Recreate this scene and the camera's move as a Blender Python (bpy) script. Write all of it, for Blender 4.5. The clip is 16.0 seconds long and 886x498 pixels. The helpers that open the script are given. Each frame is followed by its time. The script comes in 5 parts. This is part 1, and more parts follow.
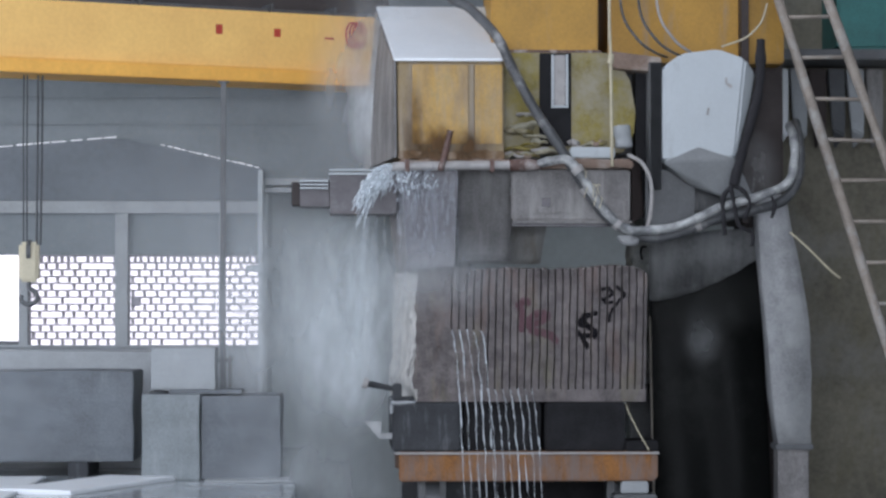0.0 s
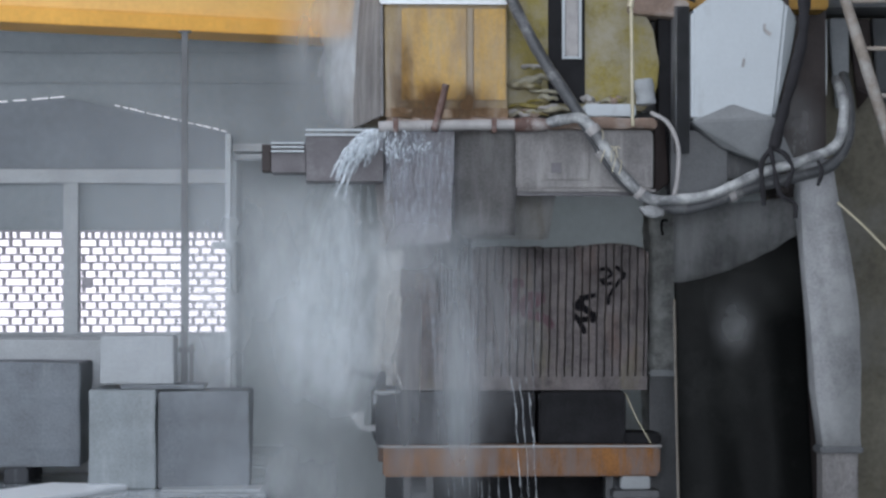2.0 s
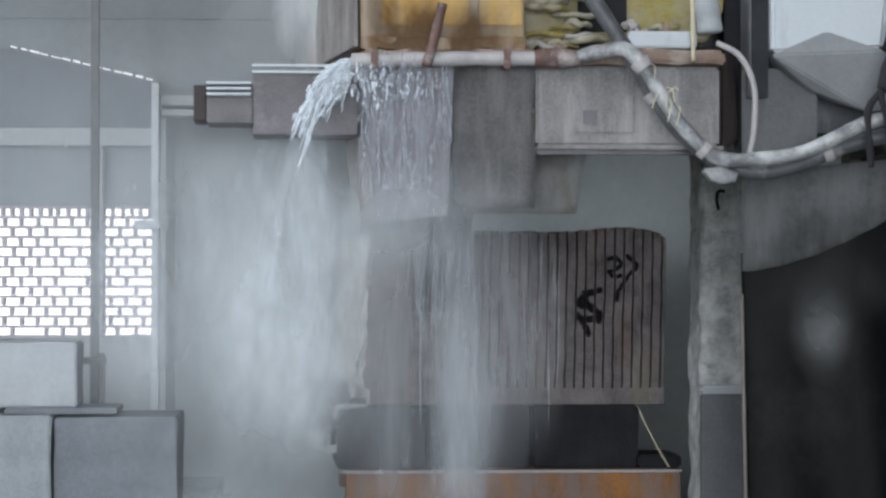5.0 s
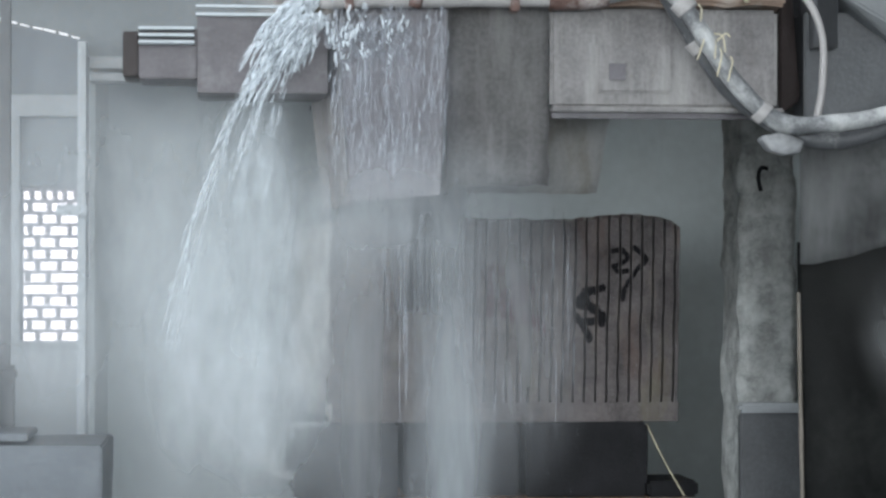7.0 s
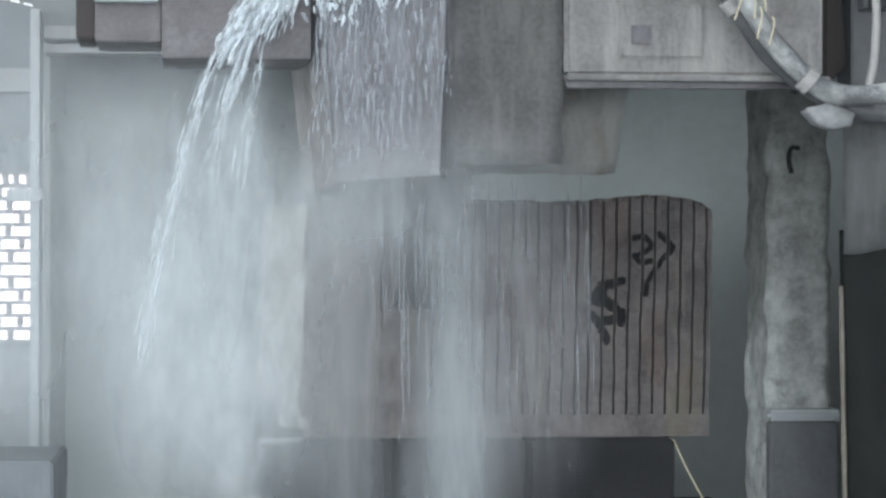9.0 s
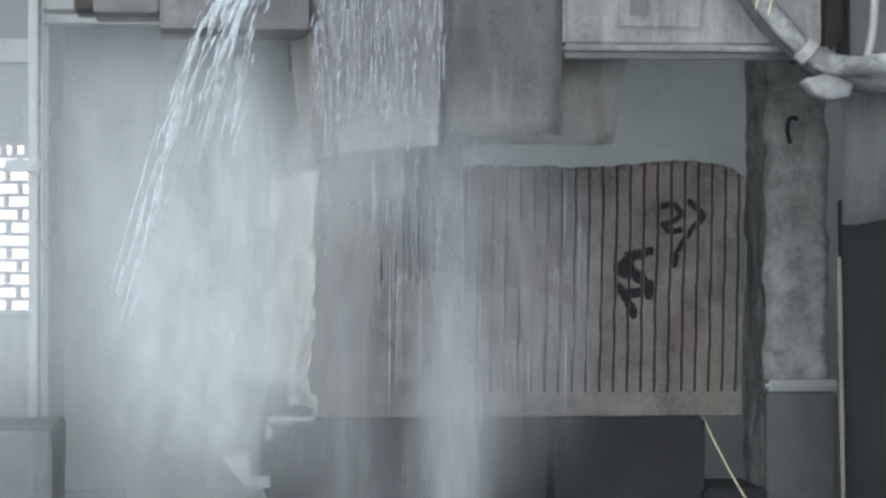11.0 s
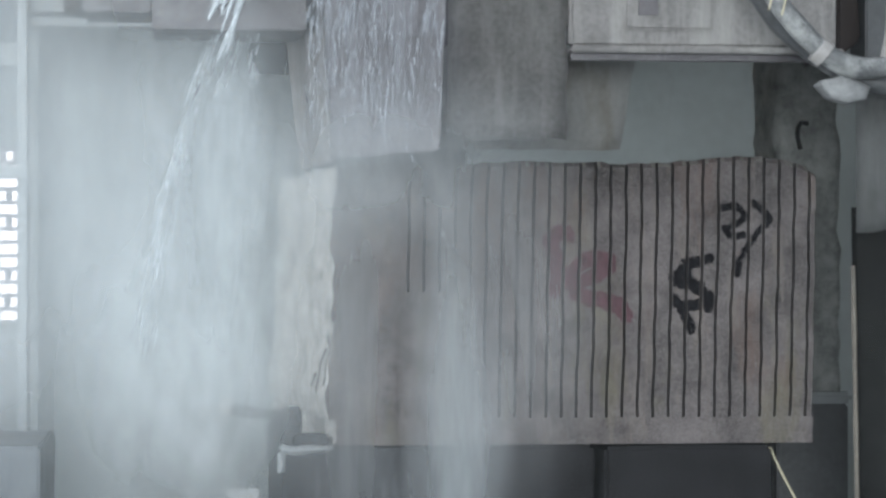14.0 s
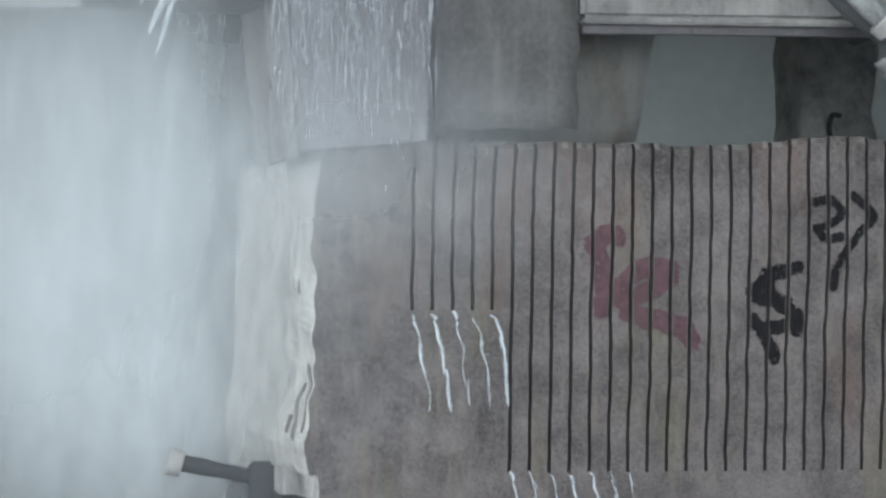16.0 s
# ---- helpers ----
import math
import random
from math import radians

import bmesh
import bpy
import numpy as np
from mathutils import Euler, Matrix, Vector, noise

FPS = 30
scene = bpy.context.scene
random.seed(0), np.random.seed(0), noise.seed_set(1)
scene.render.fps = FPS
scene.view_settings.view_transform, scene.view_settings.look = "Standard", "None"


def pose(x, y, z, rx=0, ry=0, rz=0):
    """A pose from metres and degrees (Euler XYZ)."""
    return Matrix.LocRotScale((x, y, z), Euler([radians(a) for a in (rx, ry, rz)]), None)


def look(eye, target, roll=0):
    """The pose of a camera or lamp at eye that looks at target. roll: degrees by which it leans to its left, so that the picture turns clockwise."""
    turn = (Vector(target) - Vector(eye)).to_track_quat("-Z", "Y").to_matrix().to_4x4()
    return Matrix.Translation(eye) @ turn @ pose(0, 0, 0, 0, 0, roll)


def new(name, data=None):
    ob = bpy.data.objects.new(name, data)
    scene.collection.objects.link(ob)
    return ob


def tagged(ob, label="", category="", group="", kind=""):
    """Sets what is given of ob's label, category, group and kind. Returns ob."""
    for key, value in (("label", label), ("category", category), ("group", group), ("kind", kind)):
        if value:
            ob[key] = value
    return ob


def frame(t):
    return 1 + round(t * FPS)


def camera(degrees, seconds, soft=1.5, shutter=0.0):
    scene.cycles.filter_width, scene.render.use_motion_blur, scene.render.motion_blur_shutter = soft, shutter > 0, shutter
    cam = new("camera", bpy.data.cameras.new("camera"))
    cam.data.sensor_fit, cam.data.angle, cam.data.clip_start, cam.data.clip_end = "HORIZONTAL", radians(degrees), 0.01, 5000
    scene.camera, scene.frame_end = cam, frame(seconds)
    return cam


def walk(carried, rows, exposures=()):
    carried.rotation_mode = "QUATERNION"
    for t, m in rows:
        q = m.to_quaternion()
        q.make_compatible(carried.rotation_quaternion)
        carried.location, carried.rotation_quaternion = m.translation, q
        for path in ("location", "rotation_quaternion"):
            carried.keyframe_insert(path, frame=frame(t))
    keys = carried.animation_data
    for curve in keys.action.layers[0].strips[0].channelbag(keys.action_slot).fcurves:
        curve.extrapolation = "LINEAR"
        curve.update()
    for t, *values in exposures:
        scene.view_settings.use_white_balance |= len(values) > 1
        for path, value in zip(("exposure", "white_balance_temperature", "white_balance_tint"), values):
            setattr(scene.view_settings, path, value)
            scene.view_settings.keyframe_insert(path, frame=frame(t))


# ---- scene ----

# Camera: it glides straight ahead along y towards the saw, panning a little.
EYE_X, EYE_Z = -0.637, 1.5
cam = camera(20.0, 16.0, soft=2.6)
PATH = [
    (0.0, 16.287, 0.000, 1.936), (0.5, 16.251, 0.006, 1.889), (1.0, 15.506, 0.021, 1.821), (1.5, 14.891, 0.029, 1.796),
    (2.0, 14.072, 0.033, 1.783), (2.5, 13.493, 0.031, 1.774), (3.0, 12.802, 0.033, 1.757), (3.5, 12.189, 0.045, 1.734),
    (4.0, 11.547, 0.053, 1.728), (4.5, 10.965, 0.055, 1.711), (5.0, 10.435, 0.054, 1.687), (5.5, 9.923, 0.053, 1.663),
    (6.0, 9.409, 0.056, 1.645), (6.5, 8.878, 0.066, 1.640), (7.0, 8.345, 0.082, 1.644), (7.5, 7.926, 0.090, 1.638),
    (8.0, 7.462, 0.092, 1.627), (8.5, 7.307, 0.090, 1.620), (9.0, 7.297, 0.083, 1.608), (9.5, 7.292, 0.081, 1.590),
    (10.0, 7.292, 0.083, 1.567), (10.5, 7.294, 0.087, 1.542), (11.0, 7.298, 0.088, 1.522), (11.5, 7.302, 0.083, 1.513),
    (12.0, 7.305, 0.071, 1.513), (12.5, 7.299, 0.066, 1.521), (13.0, 7.302, 0.073, 1.532), (13.5, 7.301, 0.076, 1.538),
    (14.0, 7.048, 0.082, 1.546), (14.5, 6.749, 0.083, 1.553), (15.0, 6.400, 0.090, 1.565), (15.5, 6.111, 0.100, 1.571),
    (16.0, 5.848, 0.111, 1.571)]
walk(cam, [(t, look((EYE_X, -d, EYE_Z), (x, 0, z))) for t, d, x, z in PATH],
     exposures=[(0.0, -0.45, 6050, 15), (2.0, -0.4, 6100, 14), (4.0, -0.21, 6250, 13), (6.5, 0.02, 6350, 10), (9.0, 0.12, 6350, 8),
                (13.0, 0.12, 6350, 8), (14.5, 0.03, 6350, 8), (16.0, -0.05, 6350, 8)])

# ---- light: overcast daylight through roof lights and the open front of the hall ----
world = bpy.data.worlds.new("sky")
scene.world = world
world.use_nodes = True
wn = world.node_tree.nodes
sky = wn.new("ShaderNodeTexSky")
sky.sky_type, sky.sun_disc = "NISHITA", False
sky.sun_elevation, sky.sun_rotation = radians(50), radians(200)
wn["Background"].inputs["Strength"].default_value = 0.1
world.node_tree.links.new(sky.outputs[0], wn["Background"].inputs["Color"])


def area_lamp(name, m, sx, sy, power, colour):
    data = bpy.data.lights.new(name, "AREA")
    data.shape, data.size, data.size_y, data.energy, data.color = "RECTANGLE", sx, sy, power, colour
    ob = new(name, data)
    ob.matrix_world = m
    return ob


COOL = (0.93, 0.97, 1.0)
area_lamp("roof_light_front", pose(-1.0, -7.0, 6.55), 9.0, 2.4, 230, COOL)
area_lamp("roof_light_middle", pose(-1.0, -1.6, 6.55), 9.0, 1.6, 110, COOL)
area_lamp("side_window_light", look((-8.95, -3.5, 3.0), (0, 1.0, 1.4)), 8.0, 3.0, 520, COOL)
area_lamp("hall_front_light", look((-1.0, -20.45, 2.9), (-0.6, 0, 1.6)), 10.0, 5.0, 1850, COOL)

# ---- materials ----


def mat(name, base, rough=0.6, metal=0.0, var=0.3, scale=6.0, bump=0.15, dust=None, cover=0.45, streak=False, spec=0.5, stain=None):
    """Paint, stone or metal with broad patches, fine grain, relief, and dried stone dust lying in patches or runs."""
    m = bpy.data.materials.new(name)
    m.use_nodes = True
    nt = m.node_tree
    n, l = nt.nodes, nt.links
    p = n["Principled BSDF"]
    tc = n.new("ShaderNodeTexCoord")
    mp = n.new("ShaderNodeMapping")
    l.new(tc.outputs["Object"], mp.inputs[0])
    a = n.new("ShaderNodeTexNoise")
    a.inputs["Scale"].default_value, a.inputs["Detail"].default_value, a.inputs["Roughness"].default_value = scale, 6, 0.65
    b = n.new("ShaderNodeTexNoise")
    b.inputs["Scale"].default_value, b.inputs["Detail"].default_value = scale * 16, 3
    l.new(mp.outputs[0], a.inputs["Vector"])
    l.new(tc.outputs["Object"], b.inputs["Vector"])
    mix = n.new("ShaderNodeMath")
    mix.operation = "MULTIPLY_ADD"
    l.new(b.outputs["Fac"], mix.inputs[0])
    mix.inputs[1].default_value = 0.45
    l.new(a.outputs["Fac"], mix.inputs[2])
    ramp = n.new("ShaderNodeValToRGB")
    e = ramp.color_ramp.elements
    e[0].position, e[1].position = 0.45, 1.0
    e[0].color = (*[c * (1 - var) for c in base], 1)
    e[1].color = (*[min(1, c * (1 + var)) for c in base], 1)
    l.new(mix.outputs[0], ramp.inputs[0])
    colour = ramp.outputs[0]
    if dust:
        d = n.new("ShaderNodeTexNoise")
        d.inputs["Scale"].default_value, d.inputs["Detail"].default_value, d.inputs["Roughness"].default_value = scale * 0.7, 8, 0.7
        dm = n.new("ShaderNodeMapping")
        dm.inputs["Scale"].default_value = (3.0, 3.0, 0.45) if streak else (1, 1, 1)
        dm.inputs["Location"].default_value = (3.1, 1.7, 0.4)
        l.new(tc.outputs["Object"], dm.inputs[0])
        l.new(dm.outputs[0], d.inputs["Vector"])
        dr = n.new("ShaderNodeValToRGB")
        dr.color_ramp.elements[0].position = 0.75 - cover * 0.6
        dr.color_ramp.elements[1].position = 0.95 - cover * 0.6
        l.new(d.outputs["Fac"], dr.inputs[0])
        mx = n.new("ShaderNodeMix")
        mx.data_type = "RGBA"
        l.new(dr.outputs[0], mx.inputs["Factor"])
        l.new(colour, mx.inputs["A"])
        mx.inputs["B"].default_value = (*dust, 1)
        colour = mx.outputs["Result"]
    for k, (tint, share, size) in enumerate(stain or ()):
        s = n.new("ShaderNodeTexNoise")
        s.inputs["Scale"].default_value, s.inputs["Detail"].default_value, s.inputs["Roughness"].default_value = size, 7, 0.7
        sm = n.new("ShaderNodeMapping")
        sm.inputs["Scale"].default_value = (2.2, 1.0, 0.7)
        sm.inputs["Location"].default_value = (7.3 * k + 1.9, 2.1, 5.5 * k)
        l.new(tc.outputs["Object"], sm.inputs[0])
        l.new(sm.outputs[0], s.inputs["Vector"])
        sr = n.new("ShaderNodeMapRange")
        sr.inputs["From Min"].default_value, sr.inputs["From Max"].default_value, sr.inputs["To Max"].default_value = 0.66 - share * 0.4, 0.86 - share * 0.4, 0.75
        l.new(s.outputs["Fac"], sr.inputs["Value"])
        sx = n.new("ShaderNodeMix")
        sx.data_type = "RGBA"
        l.new(sr.outputs[0], sx.inputs["Factor"])
        l.new(colour, sx.inputs["A"])
        sx.inputs["B"].default_value = (*tint, 1)
        colour = sx.outputs["Result"]
    l.new(colour, p.inputs["Base Color"])
    p.inputs["Roughness"].default_value, p.inputs["Metallic"].default_value = rough, metal
    p.inputs["Specular IOR Level"].default_value = spec
    bp = n.new("ShaderNodeBump")
    bp.inputs["Strength"].default_value, bp.inputs["Distance"].default_value = bump, 0.01
    l.new(mix.outputs[0], bp.inputs["Height"])
    l.new(bp.outputs[0], p.inputs["Normal"])
    return m


def plain_glow(name, colour, strength):
    m = bpy.data.materials.new(name)
    m.use_nodes = True
    n, l = m.node_tree.nodes, m.node_tree.links
    n.remove(n["Principled BSDF"])
    e = n.new("ShaderNodeEmission")
    e.inputs[0].default_value, e.inputs[1].default_value = (*colour, 1), strength
    l.new(e.outputs[0], n["Material Output"].inputs[0])
    return m


def water_mat(name, clear, scale, tone=(0.80, 0.86, 0.90)):
    """Milky cutting water: broken by finer and coarser gaps; clear is the share of light that passes."""
    m = bpy.data.materials.new(name)
    m.use_nodes = True
    n, l = m.node_tree.nodes, m.node_tree.links
    p = n["Principled BSDF"]
    p.inputs["Base Color"].default_value, p.inputs["Roughness"].default_value = (*tone, 1), 0.25
    tc = n.new("ShaderNodeTexCoord")
    mp = n.new("ShaderNodeMapping")
    mp.inputs["Scale"].default_value = (1, 1, 0.3)
    a = n.new("ShaderNodeTexNoise")
    a.inputs["Scale"].default_value, a.inputs["Detail"].default_value = scale, 4
    l.new(tc.outputs["Object"], mp.inputs[0])
    l.new(mp.outputs[0], a.inputs["Vector"])
    r = n.new("ShaderNodeMapRange")
    r.inputs["From Min"].default_value, r.inputs["From Max"].default_value = 0.35, 0.65
    r.inputs["To Min"].default_value, r.inputs["To Max"].default_value = max(0.0, 0.7 - clear), 1.25 - clear
    l.new(a.outputs["Fac"], r.inputs["Value"])
    t = n.new("ShaderNodeBsdfTransparent")
    mx = n.new("ShaderNodeMixShader")
    l.new(r.outputs[0], mx.inputs[0])
    l.new(t.outputs[0], mx.inputs[1])
    l.new(p.outputs[0], mx.inputs[2])
    l.new(mx.outputs[0], n["Material Output"].inputs[0])
    return m


def mist_mat(name, density, scale, stretch=0.35, tone=(0.82, 0.87, 0.90)):
    """Fine spray hanging in the air: thin towards the rim of its cloud, uneven within."""
    m = bpy.data.materials.new(name)
    m.use_nodes = True
    n, l = m.node_tree.nodes, m.node_tree.links
    n.remove(n["Principled BSDF"])
    tc = n.new("ShaderNodeTexCoord")
    mp = n.new("ShaderNodeMapping")
    mp.inputs["Scale"].default_value = (1, 1, stretch)
    a = n.new("ShaderNodeTexNoise")
    a.inputs["Scale"].default_value, a.inputs["Detail"].default_value, a.inputs["Roughness"].default_value = scale, 5, 0.55
    l.new(tc.outputs["Object"], mp.inputs[0])
    l.new(mp.outputs[0], a.inputs["Vector"])
    r = n.new("ShaderNodeMapRange")
    r.inputs["From Min"].default_value, r.inputs["From Max"].default_value = 0.25, 0.75
    l.new(a.outputs["Fac"], r.inputs["Value"])
    sub = n.new("ShaderNodeVectorMath")
    sub.operation = "SUBTRACT"
    sub.inputs[1].default_value = (0.5, 0.5, 0.5)
    l.new(tc.outputs["Generated"], sub.inputs[0])
    sc = n.new("ShaderNodeVectorMath")
    sc.operation = "MULTIPLY"
    sc.inputs[1].default_value = (2, 0, 2)
    l.new(sub.outputs[0], sc.inputs[0])
    ln = n.new("ShaderNodeVectorMath")
    ln.operation = "LENGTH"
    l.new(sc.outputs[0], ln.inputs[0])
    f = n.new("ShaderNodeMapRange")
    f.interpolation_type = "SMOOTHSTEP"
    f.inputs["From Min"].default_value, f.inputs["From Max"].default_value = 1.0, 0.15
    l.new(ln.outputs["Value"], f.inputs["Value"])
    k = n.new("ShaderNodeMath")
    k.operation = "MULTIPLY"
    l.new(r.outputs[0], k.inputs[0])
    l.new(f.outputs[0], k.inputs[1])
    k2 = n.new("ShaderNodeMath")
    k2.operation = "MULTIPLY"
    l.new(k.outputs[0], k2.inputs[0])
    k2.inputs[1].default_value = density
    d = n.new("ShaderNodeBsdfDiffuse")
    d.inputs[0].default_value = (*tone, 1)
    tr = n.new("ShaderNodeBsdfTranslucent")
    tr.inputs[0].default_value = (*tone, 1)
    ad = n.new("ShaderNodeMixShader")
    ad.inputs[0].default_value = 0.5
    l.new(d.outputs[0], ad.inputs[1])
    l.new(tr.outputs[0], ad.inputs[2])
    t = n.new("ShaderNodeBsdfTransparent")
    mx = n.new("ShaderNodeMixShader")
    l.new(k2.outputs[0], mx.inputs[0])
    l.new(t.outputs[0], mx.inputs[1])
    l.new(ad.outputs[0], mx.inputs[2])
    l.new(mx.outputs[0], n["Material Output"].inputs[0])
    return m


DUST = (0.42, 0.42, 0.41)
M_WETFLOOR = mat("wet_concrete", (0.20, 0.22, 0.23), 0.16, var=0.35, scale=2.5, bump=0.06, dust=(0.40, 0.43, 0.44), cover=0.4)
M_PAD = mat("slurry_wet_concrete", (0.30, 0.33, 0.345), 0.14, var=0.3, scale=2.0, bump=0.05, dust=(0.58, 0.62, 0.64), cover=0.55)
M_PALEWALL = mat("pale_plaster", (0.55, 0.60, 0.60), 0.8, var=0.1, scale=1.2, bump=0.08, dust=(0.42, 0.45, 0.45), cover=0.3, streak=True)
M_SHEET = mat("grey_wall_sheet", (0.21, 0.235, 0.25), 0.6, var=0.12, scale=1.5, bump=0.05)
M_DARKSHEET = mat("dark_wall_sheet", (0.16, 0.18, 0.20), 0.6, var=0.15, scale=1.5, bump=0.05)
M_PIER = mat("grey_plaster", (0.36, 0.38, 0.39), 0.8, var=0.12, scale=3, bump=0.1)
M_BRICK = mat("lattice_brick", (0.44, 0.42, 0.45), 0.9, var=0.2, scale=12, bump=0.3)
M_ROOF = mat("roof_sheet", (0.30, 0.32, 0.34), 0.7, var=0.1, scale=1)
M_SKYGLOW = plain_glow("bright_overcast_sky", (1.0, 0.95, 1.0), 2.3)
M_GLOWLINE = plain_glow("daylight_gap", (0.95, 0.97, 1.0), 1.1)
M_CRANE = mat("orange_crane_paint", (0.95, 0.57, 0.18), 0.45, var=0.12, scale=2, bump=0.05)
M_CRANE_LOW = mat("deep_orange_paint", (0.90, 0.47, 0.09), 0.5, var=0.15, scale=2, bump=0.05)
M_RED = mat("red_paint", (0.45, 0.05, 0.03), 0.5)
M_YELLOW = mat("yellow_machine_paint", (0.43, 0.245, 0.028), 0.4, var=0.32, scale=3, bump=0.12, dust=(0.34, 0.25, 0.13), cover=0.40, streak=True, stain=(((0.19, 0.105, 0.03), 0.38, 2.6), ((0.28, 0.22, 0.09), 0.3, 6.0)))
M_TAN = mat("dust_covered_yellow_paint", (0.30, 0.225, 0.12), 0.7, var=0.3, scale=5, bump=0.3, dust=(0.33, 0.28, 0.22), cover=0.5, streak=True, stain=(((0.13, 0.095, 0.06), 0.3, 5.0),))
M_PLEAT = mat("grey_bellows_cloth", (0.16, 0.165, 0.175), 0.7, var=0.3, scale=10, bump=0.2)
M_UNDERSHADE = mat("shaded_cover_underside", (0.25, 0.26, 0.265), 0.6, var=0.15, scale=4, bump=0.1)
M_SACK = mat("pale_woven_sack", (0.36, 0.34, 0.26), 0.85, var=0.35, scale=14, bump=0.5, dust=(0.24, 0.22, 0.08), cover=0.4)
M_AMBER = mat("amber_machine_paint", (0.42, 0.225, 0.022), 0.5, var=0.2, scale=3, bump=0.08, dust=(0.30, 0.22, 0.14), cover=0.35, streak=True)
M_OLIVE = mat("olive_yellow_guard_paint", (0.24, 0.195, 0.04), 0.6, var=0.35, scale=5, bump=0.2, dust=(0.32, 0.29, 0.21), cover=0.56)
M_STAIN = mat("brown_stained_steel", (0.17, 0.15, 0.125), 0.7, var=0.3, scale=5, bump=0.3, dust=(0.25, 0.24, 0.21), cover=0.4)
M_RUNPLATE = mat("brown_run_splash_sheet", (0.44, 0.435, 0.42), 0.8, var=0.2, scale=4, bump=0.15, dust=(0.52, 0.53, 0.52), cover=0.5, streak=True, stain=(((0.27, 0.22, 0.15), 0.36, 2.6),))
M_FLAP = mat("wet_grey_flap", (0.23, 0.222, 0.22), 0.6, var=0.35, scale=4, bump=0.3, dust=(0.36, 0.35, 0.34), cover=0.45, streak=True, spec=0.3)
M_HOOD = mat("grey_slurry_crust", (0.30, 0.305, 0.31), 0.75, var=0.3, scale=4, bump=0.3, dust=(0.42, 0.43, 0.43), cover=0.5)
M_APRON = mat("slurry_grey_rubber", (0.205, 0.208, 0.21), 0.7, var=0.35, scale=2.5, bump=0.2, dust=(0.32, 0.325, 0.325), cover=0.5, streak=True)
M_CAKED = mat("caked_grey_slurry", (0.34, 0.35, 0.335), 0.7, var=0.6, scale=14, bump=1.0, dust=(0.56, 0.58, 0.56), cover=0.5)
M_ARM = mat("oily_brown_grey_steel", (0.135, 0.125, 0.132), 0.55, var=0.3, scale=6, bump=0.3, dust=(0.24, 0.235, 0.24), cover=0.35)
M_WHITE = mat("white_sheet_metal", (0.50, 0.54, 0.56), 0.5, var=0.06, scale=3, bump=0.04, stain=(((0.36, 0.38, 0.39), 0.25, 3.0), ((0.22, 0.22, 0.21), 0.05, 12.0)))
M_LID_GLARE = mat("white_lid_paint_and_floor_glare", (0.84, 0.87, 0.89), 0.4, var=0.05, scale=3, bump=0.04)
M_SLURRY = mat("slurry_coated_steel", (0.19, 0.181, 0.178), 0.6, var=0.4, scale=4, bump=0.5, dust=(0.335, 0.326, 0.313), cover=0.45, streak=True,
               stain=(((0.11, 0.098, 0.09), 0.25, 3.0), ((0.36, 0.36, 0.35), 0.12, 11.0)))
M_WETPLATE = mat("wet_grey_plate", (0.095, 0.088, 0.098), 0.4, var=0.4, scale=5, bump=0.35, dust=(0.22, 0.21, 0.22), cover=0.35, streak=True)
M_GRIME = mat("brown_grime", (0.24, 0.17, 0.13), 0.75, var=0.35, scale=8, bump=0.5, dust=(0.42, 0.37, 0.33), cover=0.45)
M_GRIMEBAND = mat("rusty_brown_grime", (0.20, 0.125, 0.065), 0.75, var=0.45, scale=6, bump=0.5, dust=(0.31, 0.25, 0.19), cover=0.45, streak=True)
M_RUST = mat("rusty_pipe", (0.12, 0.068, 0.055), 0.6, var=0.4, scale=12, bump=0.3, dust=(0.45, 0.41, 0.39), cover=0.4)
M_PIPE = mat("dusty_grey_pipe", (0.37, 0.355, 0.345), 0.5, var=0.25, scale=10, bump=0.25)
M_HOSE = mat("slurry_splashed_hose", (0.15, 0.155, 0.16), 0.35, var=0.4, scale=9, bump=0.5, dust=(0.52, 0.53, 0.52), cover=0.54)
M_DARKHOSE = mat("grey_rubber_hose", (0.075, 0.078, 0.082), 0.4, var=0.4, scale=9, bump=0.3, dust=(0.38, 0.38, 0.38), cover=0.36)
M_BLACK = mat("black_rubber_and_gap_shade", (0.014, 0.014, 0.016), 0.6, var=0.4, scale=8, bump=0.2, spec=0.15)
M_CURTAIN = mat("wet_black_rubber", (0.010, 0.011, 0.0105), 0.5, var=0.3, scale=2.5, bump=0.2, dust=(0.030, 0.032, 0.030), cover=0.38, spec=0.2)
M_DARKSTEEL = mat("dark_grey_steel", (0.09, 0.095, 0.10), 0.45, var=0.3, scale=5, bump=0.2, dust=(0.22, 0.22, 0.23), cover=0.25, streak=True)
M_BROWN = mat("dark_brown_steel", (0.040, 0.030, 0.028), 0.65, var=0.4, scale=5, bump=0.3, dust=(0.20, 0.18, 0.17), cover=0.12, streak=True)
M_CLOTH = mat("black_cloth_strip", (0.02, 0.019, 0.022), 0.9, var=0.4, scale=20, bump=0.5)
M_LADDER = mat("dusty_bamboo_pole", (0.30, 0.26, 0.22), 0.75, var=0.3, scale=9, bump=0.3, dust=(0.42, 0.41, 0.39), cover=0.4)
M_OLIVEWALL = mat("stained_render", (0.18, 0.168, 0.13), 0.9, var=0.35, scale=1.6, bump=0.25, dust=(0.24, 0.236, 0.215), cover=0.4, stain=(((0.15, 0.135, 0.08), 0.35, 1.4),))
M_ROPE = mat("pale_cord", (0.55, 0.50, 0.36), 0.8, var=0.2, scale=20)
